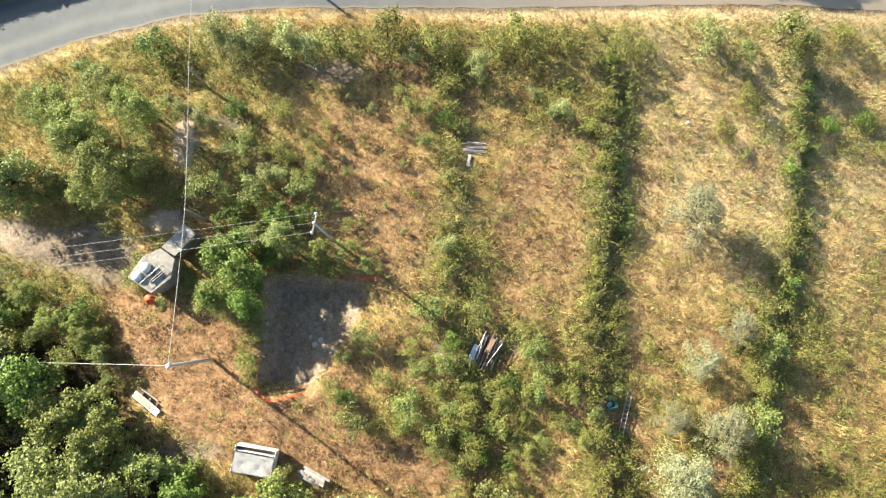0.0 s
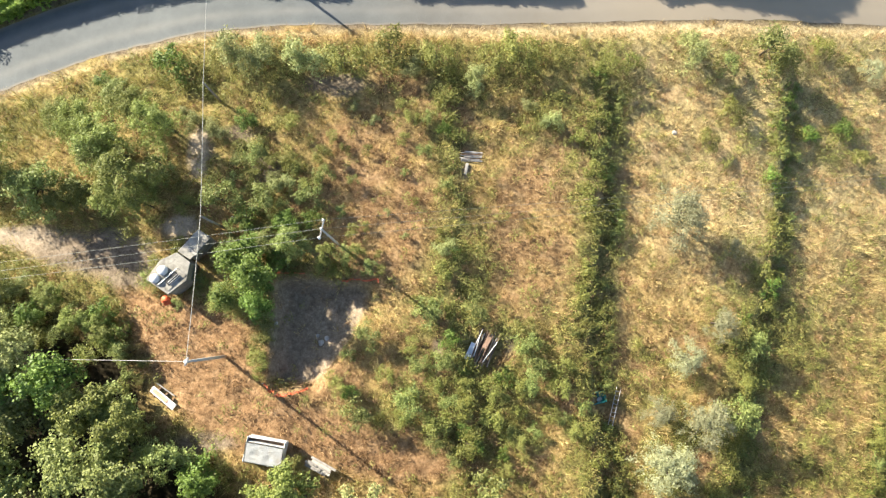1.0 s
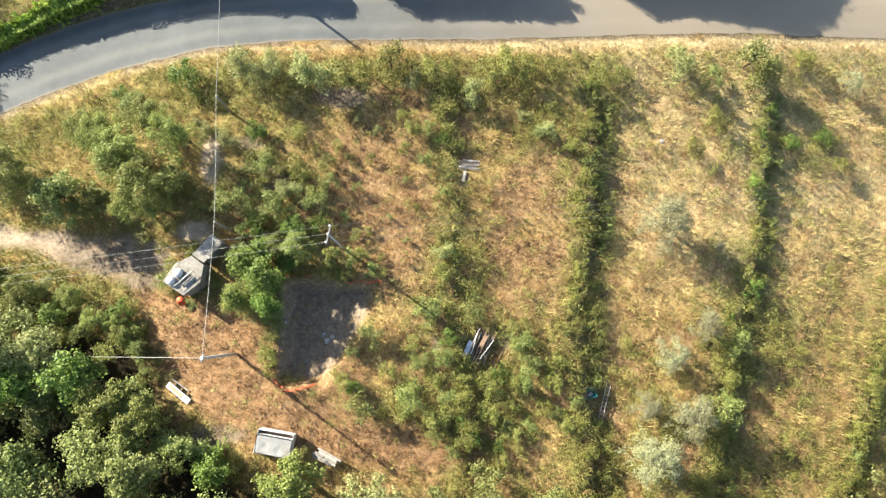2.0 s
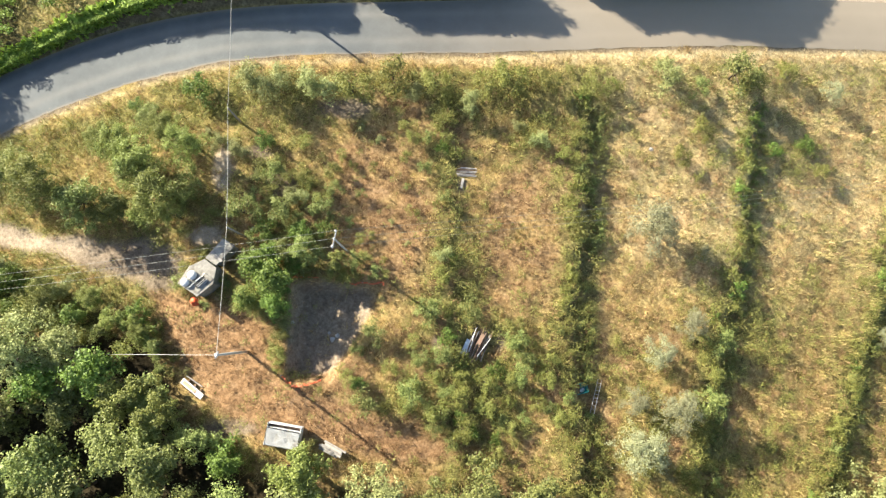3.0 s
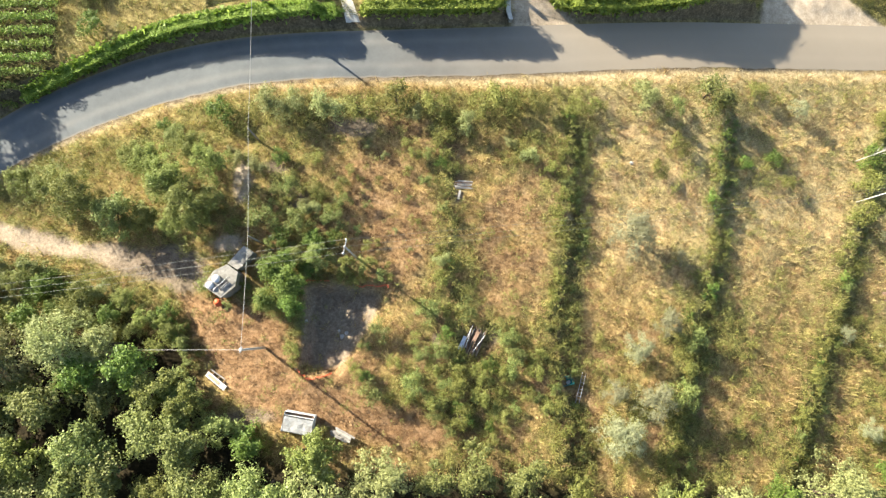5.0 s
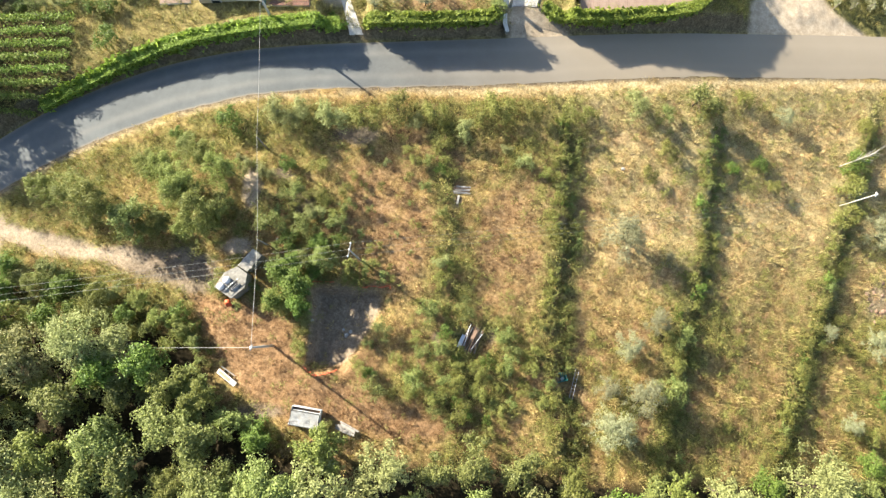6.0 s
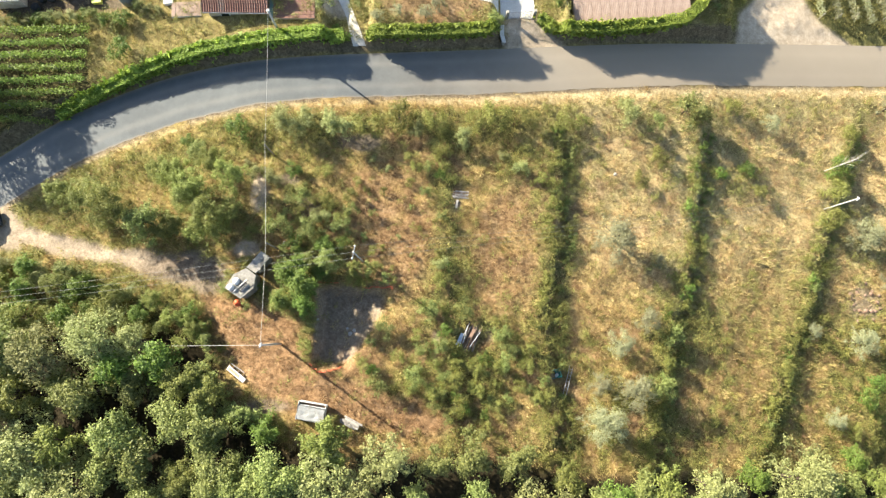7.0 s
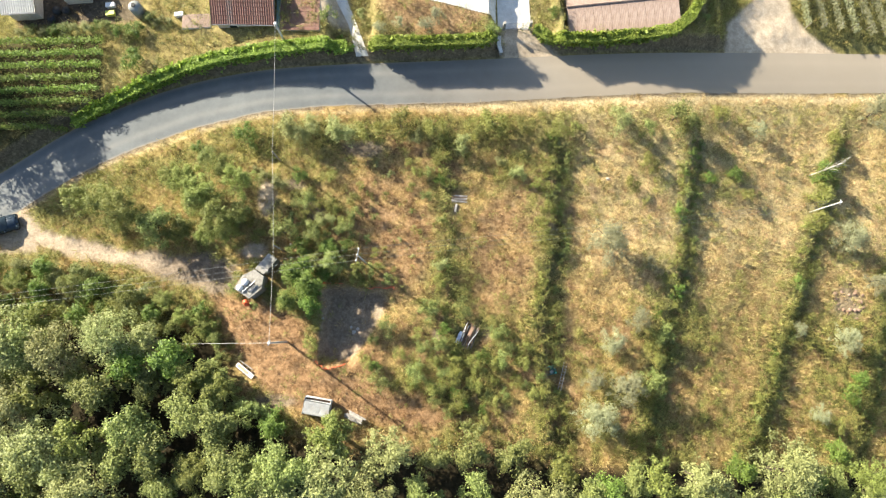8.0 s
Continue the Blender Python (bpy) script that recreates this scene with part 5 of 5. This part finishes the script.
for k in range(16):
    s = Vector((0.2 + 0.07 * k, 0.05 + 0.02 * k, 1.0 + 0.17 * k))
    e = s + Vector((RNG.uniform(0.3, 1.6), RNG.uniform(-1.1, 1.1), RNG.uniform(0.2, 1.0)))
    tube([s, s.lerp(e, 0.5) + Vector((0, 0, 0.12)), e], [0.025, 0.016, 0.008], 5, bm)
part("branches", bm, DEADWOOD, snag)


# ---- houses across the road ----
def tile_course(width, depth, rise, mat, pitch, wave):
    """One course of half-round tiles, or one ribbed sheet: along x, rising towards +y."""
    nx = int(width / pitch * 4)
    xs = np.linspace(0, width, nx + 1)
    rows = [np.stack([xs, np.full(nx + 1, y), z + wave * np.cos(xs / pitch * 2 * math.pi)], 1) for y, z in ((0, 0.05), (depth * 1.08, rise * 1.08), (depth * 1.08, rise * 1.08 - 0.02), (0, 0.03))]
    i = np.arange(nx)
    faces = [np.stack([a * (nx + 1) + i, a * (nx + 1) + i + 1, b * (nx + 1) + i + 1, b * (nx + 1) + i], 1) for a, b in ((0, 1), (1, 2), (2, 3), (3, 0))]
    return mesh("course", np.concatenate(rows), np.concatenate(faces), mat)


def house(x, y, turn, width, depth, eave, rise, roof_mat, wall_mat, label, windows, pitch=0.24, wave=0.05, gutter=True, sheets=False, sunk=0.0):
    ob = thing("house", pose(x, y, h(x + width / 2 * math.cos(radians(turn)), y + 2.5) - sunk, 0, 0, turn), label, "house")
    half = depth / 2
    for a, b, sx, sy in ((width / 2, 0.4, width - 0.6, 0.25), (width / 2, depth - 0.4, width - 0.6, 0.25), (0.42, half, 0.25, depth - 1.06), (width - 0.42, half, 0.25, depth - 1.06)):
        part("wall", box(sx, sy, eave + 0.55, pose(a, b, -0.6)), wall_mat, ob)
    for flip in (False, True):
        side = pose(width, depth, eave, 0, 0, 180) if flip else pose(0, 0, eave)
        if sheets:
            n = round(width)
            me = tile_course(width / n - 0.02, half / 1.08, rise / 1.08, roof_mat, pitch, wave)
            for k in range(n):
                part("roof_sheet", me, roof_mat, ob).matrix_basis = side @ pose(k * width / n, 0, 0.012 * (k % 2))
        else:
            n = round(half / 0.4)
            me = tile_course(width, half / n, rise / n, roof_mat, pitch, wave)
            for k in range(n):
                part("tile_course", me, roof_mat, ob).matrix_basis = side @ pose(0.02 * (k % 2), half * k / n, rise * k / n)
        deck = part("roof_deck", box(width - 0.04, math.hypot(half, rise), 0.06, pose(0, 0, 0)), BROWNWOOD, ob)
        a = math.degrees(math.atan2(rise, half))
        deck.matrix_basis = (pose(width, depth, eave, 0, 0, 180) if flip else pose(0, 0, eave)) @ pose(0, 0, 0, a) @ pose(width / 2, math.hypot(half, rise) / 2, -0.16)
    part("ridge", tube([(0, half, eave + rise + 0.03), (width, half, eave + rise + 0.03)], [0.12, 0.12], 8), roof_mat, ob)
    for a in (0.42, width - 0.42):
        bm = bmesh.new()
        v = [bm.verts.new(p) for p in ((a, 0.5, eave - 0.1), (a, depth - 0.5, eave - 0.1), (a, half, eave + rise - 0.2))]
        bm.faces.new(v)
        bmesh.ops.solidify(bm, geom=bm.faces[:], thickness=0.2)
        part("gable", bm, wall_mat, ob)
    if gutter:
        part("gutter", tube([(0, -0.06, eave - 0.02), (width, -0.06, eave - 0.02)], [0.06, 0.06], 8), STEEL, ob)
    for a in windows:
        w = part("window", box(1.0, 0.08, 0.9, pose(a, 0.26, 0.55)), WHITE, ob)
        part("pane", box(0.82, 0.04, 0.72, pose(a, 0.20, 0.64)), GLASS, w)
    return ob


house(14.4, 30.9, 5.5, 12.7, 7.0, 1.25, 0.5, BROWNROOF, PLASTER, "low house with a faded brown sheet roof behind a hedge", (2.5, 6.5, 10.5), 0.2, 0.004, sheets=True)
house(-23.9, 30.6, -1.5, 6.6, 5.5, 2.0, 1.3, TILE, PLASTER, "outbuilding with a weathered terracotta roof", (2.0,), sunk=1.1)
house(-46.6, 32.6, 3, 3.6, 6.0, 1.7, 0.9, PAVING, PLASTER, "house corner with a pale roof beside a yard", ())
house(-40.8, 34.2, 2, 3.3, 4.0, 1.5, 0.5, TILE, PLASTER, "small shed with a red tiled roof in a yard", ())
terrace = thing("terrace", pose(-17.1, 30.1, h(-15, 31) - 0.4, 0, 0, -1), "raised terracotta paved terrace beside an outbuilding", "terrace")
part("base", box(4.3, 5.0, 1.1, pose(2.15, 2.5, -0.6)), PLASTER, terrace)
for i in range(11):
    for j in range(12):
        part("tile", box(0.37, 0.39, 0.03, pose(0.22 + 0.385 * i, 0.22 + 0.41 * j, 0.502), 0.004) if not (i or j) else terrace.children[1].data, TILE, terrace).location = (0, 0, 0) if not (i or j) else (0.385 * i, 0.41 * j, 0)
part("downpipe_cover", box(0.35, 5.0, 0.2, pose(-0.05, 2.5, 0.5)), surface("green_metal", [(0.10, 0.16, 0.14), (0.16, 0.23, 0.2)], 2, 0.5), terrace)

patio = thing("patio", pose(-27.5, 30.8, h(-26, 31), 0, 0, 2), "small pink paved patio beside an outbuilding", "patio")
part("slab", box(3.0, 1.6, 0.5, pose(1.5, 0.8, -0.35)), PAVING, patio)
slab_tile = None
for i in range(7):
    for j in range(4):
        slab_tile = part("tile", box(0.40, 0.38, 0.03, pose(0.22, 0.22, 0.152), 0.004) if slab_tile is None else slab_tile.data, BROWNROOF, patio)
        slab_tile.location = (0.42 * i, 0.39 * j, 0)
kerb = thing("garden_wall", Matrix(), "low curved concrete wall at the driveway's corner", "wall")
part("wall", prism([(6.15, 30.6), (6.1, 29.6), (6.35, 28.75), (6.65, 28.75), (6.45, 29.6), (6.5, 30.6)], h(6.3, 29) - 0.5, h(6.3, 29.6) + 0.55), CONCRETE, kerb)
part("coping", prism([(6.1, 30.65), (6.05, 29.6), (6.3, 28.7), (6.7, 28.7), (6.5, 29.6), (6.55, 30.65)], h(6.3, 29.6) + 0.55, h(6.3, 29.6) + 0.62), PAVING, kerb)

gate = thing("gate", pose(6.9, 31.75, h(8.6, 31.8), 0, 0, 2), "grey metal driveway gate between hedges", "gate")
for a in (0.0, 2.9):
    part("post", box(0.3, 0.3, 1.7, pose(a, 0, -0.1)), CONCRETE, gate)
for z in (0.15, 1.35):
    part("rail", box(2.5, 0.05, 0.06, pose(1.4, 0, z)), STEEL, gate)
for k in range(17):
    part("bar", box(0.03, 0.03, 1.2, pose(0.2 + 0.15 * k, 0, 0.18), 0.004), STEEL, gate)
tank = thing("water_tank", pose(-32.3, 33.0, h(-32.3, 33.0)), "upright grey plastic water tank in a yard", "water tank")
part("body", tube([(0, 0, 0), (0, 0, 0.05), (0, 0, 1.5), (0, 0, 1.7), (0, 0, 1.75)], [0.6, 0.65, 0.65, 0.45, 0.1], 20), surface("grey_plastic", [(0.13, 0.14, 0.135), (0.2, 0.21, 0.2)], 2, 0.5), tank, smooth=True)
part("lid", tube([(0, 0, 1.74), (0, 0, 1.82)], [0.25, 0.22], 14), RUBBER, tank)
box_mat = surface("yellow_plastic", [(0.55, 0.55, 0.08), (0.7, 0.68, 0.15)], 3, 0.5)
for a, b, mat in ((-35.6, 33.1, box_mat), (-35.6, 34.0, WHITE), (-27.9, 32.5, WHITE)):
    ob = thing("crate", pose(a, b, h(a, b), 0, 0, 6), "small plastic crate standing in a yard", "crate", "crates in the yard")
    part("body", box(0.9, 0.45, 0.4), mat, ob)
    part("rim", box(0.96, 0.5, 0.05, pose(0, 0, 0.38)), mat, ob)


for a, b, r in ((-42.2, 32.8, 0.42), (-41.6, 33.7, 0.45), (-40.5, 33.6, 0.42)):
    ob = thing("plant_pot", pose(a, b, h(a, b)), "round dark pot standing in a shaded yard", "pot", "pots in the yard")
    part("pot", tube([(0, 0, 0), (0, 0, 0.5 * r), (0, 0, 1.3 * r), (0, 0, 1.34 * r), (0, 0, 1.2 * r)], [0.7 * r, 0.85 * r, r, 0.95 * r, 0.86 * r], 16), RUBBER, ob, smooth=True)
    part("soil", tube([(0, 0, 1.1 * r), (0, 0, 1.22 * r)], [0.85 * r, 0.84 * r], 14), BROWNWOOD, ob, "dark soil")


# ---- parked car ----
def car(x, y, turn):
    ob = thing("car", pose(x, y, h(x, y) + 0.02, 0, 0, turn), "dark blue compact car parked at the track's mouth", "car")
    bm = bmesh.new()
    side = [(-2.0, 0.35), (-2.05, 0.75), (-1.9, 0.95), (-1.45, 1.0), (-1.0, 1.0), (0.75, 0.98), (1.6, 0.86), (1.95, 0.7), (2.02, 0.4), (1.9, 0.28), (-1.9, 0.28)]
    a = [bm.verts.new((p, -0.84, z)) for p, z in side]
    b = [bm.verts.new((p, 0.84, z)) for p, z in side]
    k = len(side)
    for i in range(k):
        bm.faces.new((a[i], a[(i + 1) % k], b[(i + 1) % k], b[i]))
    bm.faces.new(a[::-1])
    bm.faces.new(b)
    bmesh.ops.recalc_face_normals(bm, faces=bm.faces[:])
    bmesh.ops.bevel(bm, geom=bm.edges[:], offset=0.07, segments=2, affect="EDGES")
    body = part("body", bm, CARPAINT, ob, smooth=True)
    bm = bmesh.new()
    low = [(-1.7, 0.74), (1.0, 0.76), (1.0, -0.76), (-1.7, -0.74)]
    high = [(-1.3, 0.6), (0.25, 0.6), (0.25, -0.6), (-1.3, -0.6)]
    a, b = [bm.verts.new((p, q, 0.98)) for p, q in low], [bm.verts.new((p, q, 1.44)) for p, q in high]
    for i in range(4):
        bm.faces.new((a[i], a[(i + 1) % 4], b[(i + 1) % 4], b[i]))
    bm.faces.new(b)
    bmesh.ops.recalc_face_normals(bm, faces=bm.faces[:])
    bmesh.ops.bevel(bm, geom=bm.edges[:], offset=0.04, segments=2, affect="EDGES")
    part("cabin_glass", bm, GLASS, ob, "dark tinted windows", True)
    part("roof", box(1.5, 1.16, 0.05, pose(-0.52, 0, 1.43), 0.02), CARPAINT, ob)
    for q in (-0.7, 0.7):
        part("headlight", box(0.2, 0.3, 0.12, pose(1.86, q * 0.85, 0.66), 0.03), GLASS, ob)
        part("mirror", box(0.12, 0.2, 0.14, pose(0.72, q * 1.34, 0.98), 0.03), CARPAINT, ob)
        for p in (-1.25, 1.25):
            w = part("wheel", tube([(p, q - 0.1, 0.3), (p, q - 0.09, 0.3), (p, q + 0.13 * np.sign(q), 0.3)], [0.26, 0.31, 0.31], 18), RUBBER, ob)
            part("rim", tube([(p, q + 0.14 * np.sign(q), 0.3), (p, q + 0.16 * np.sign(q), 0.3)], [0.2, 0.17], 14), STEEL, w)


car(-47.5, 10.5, 16)
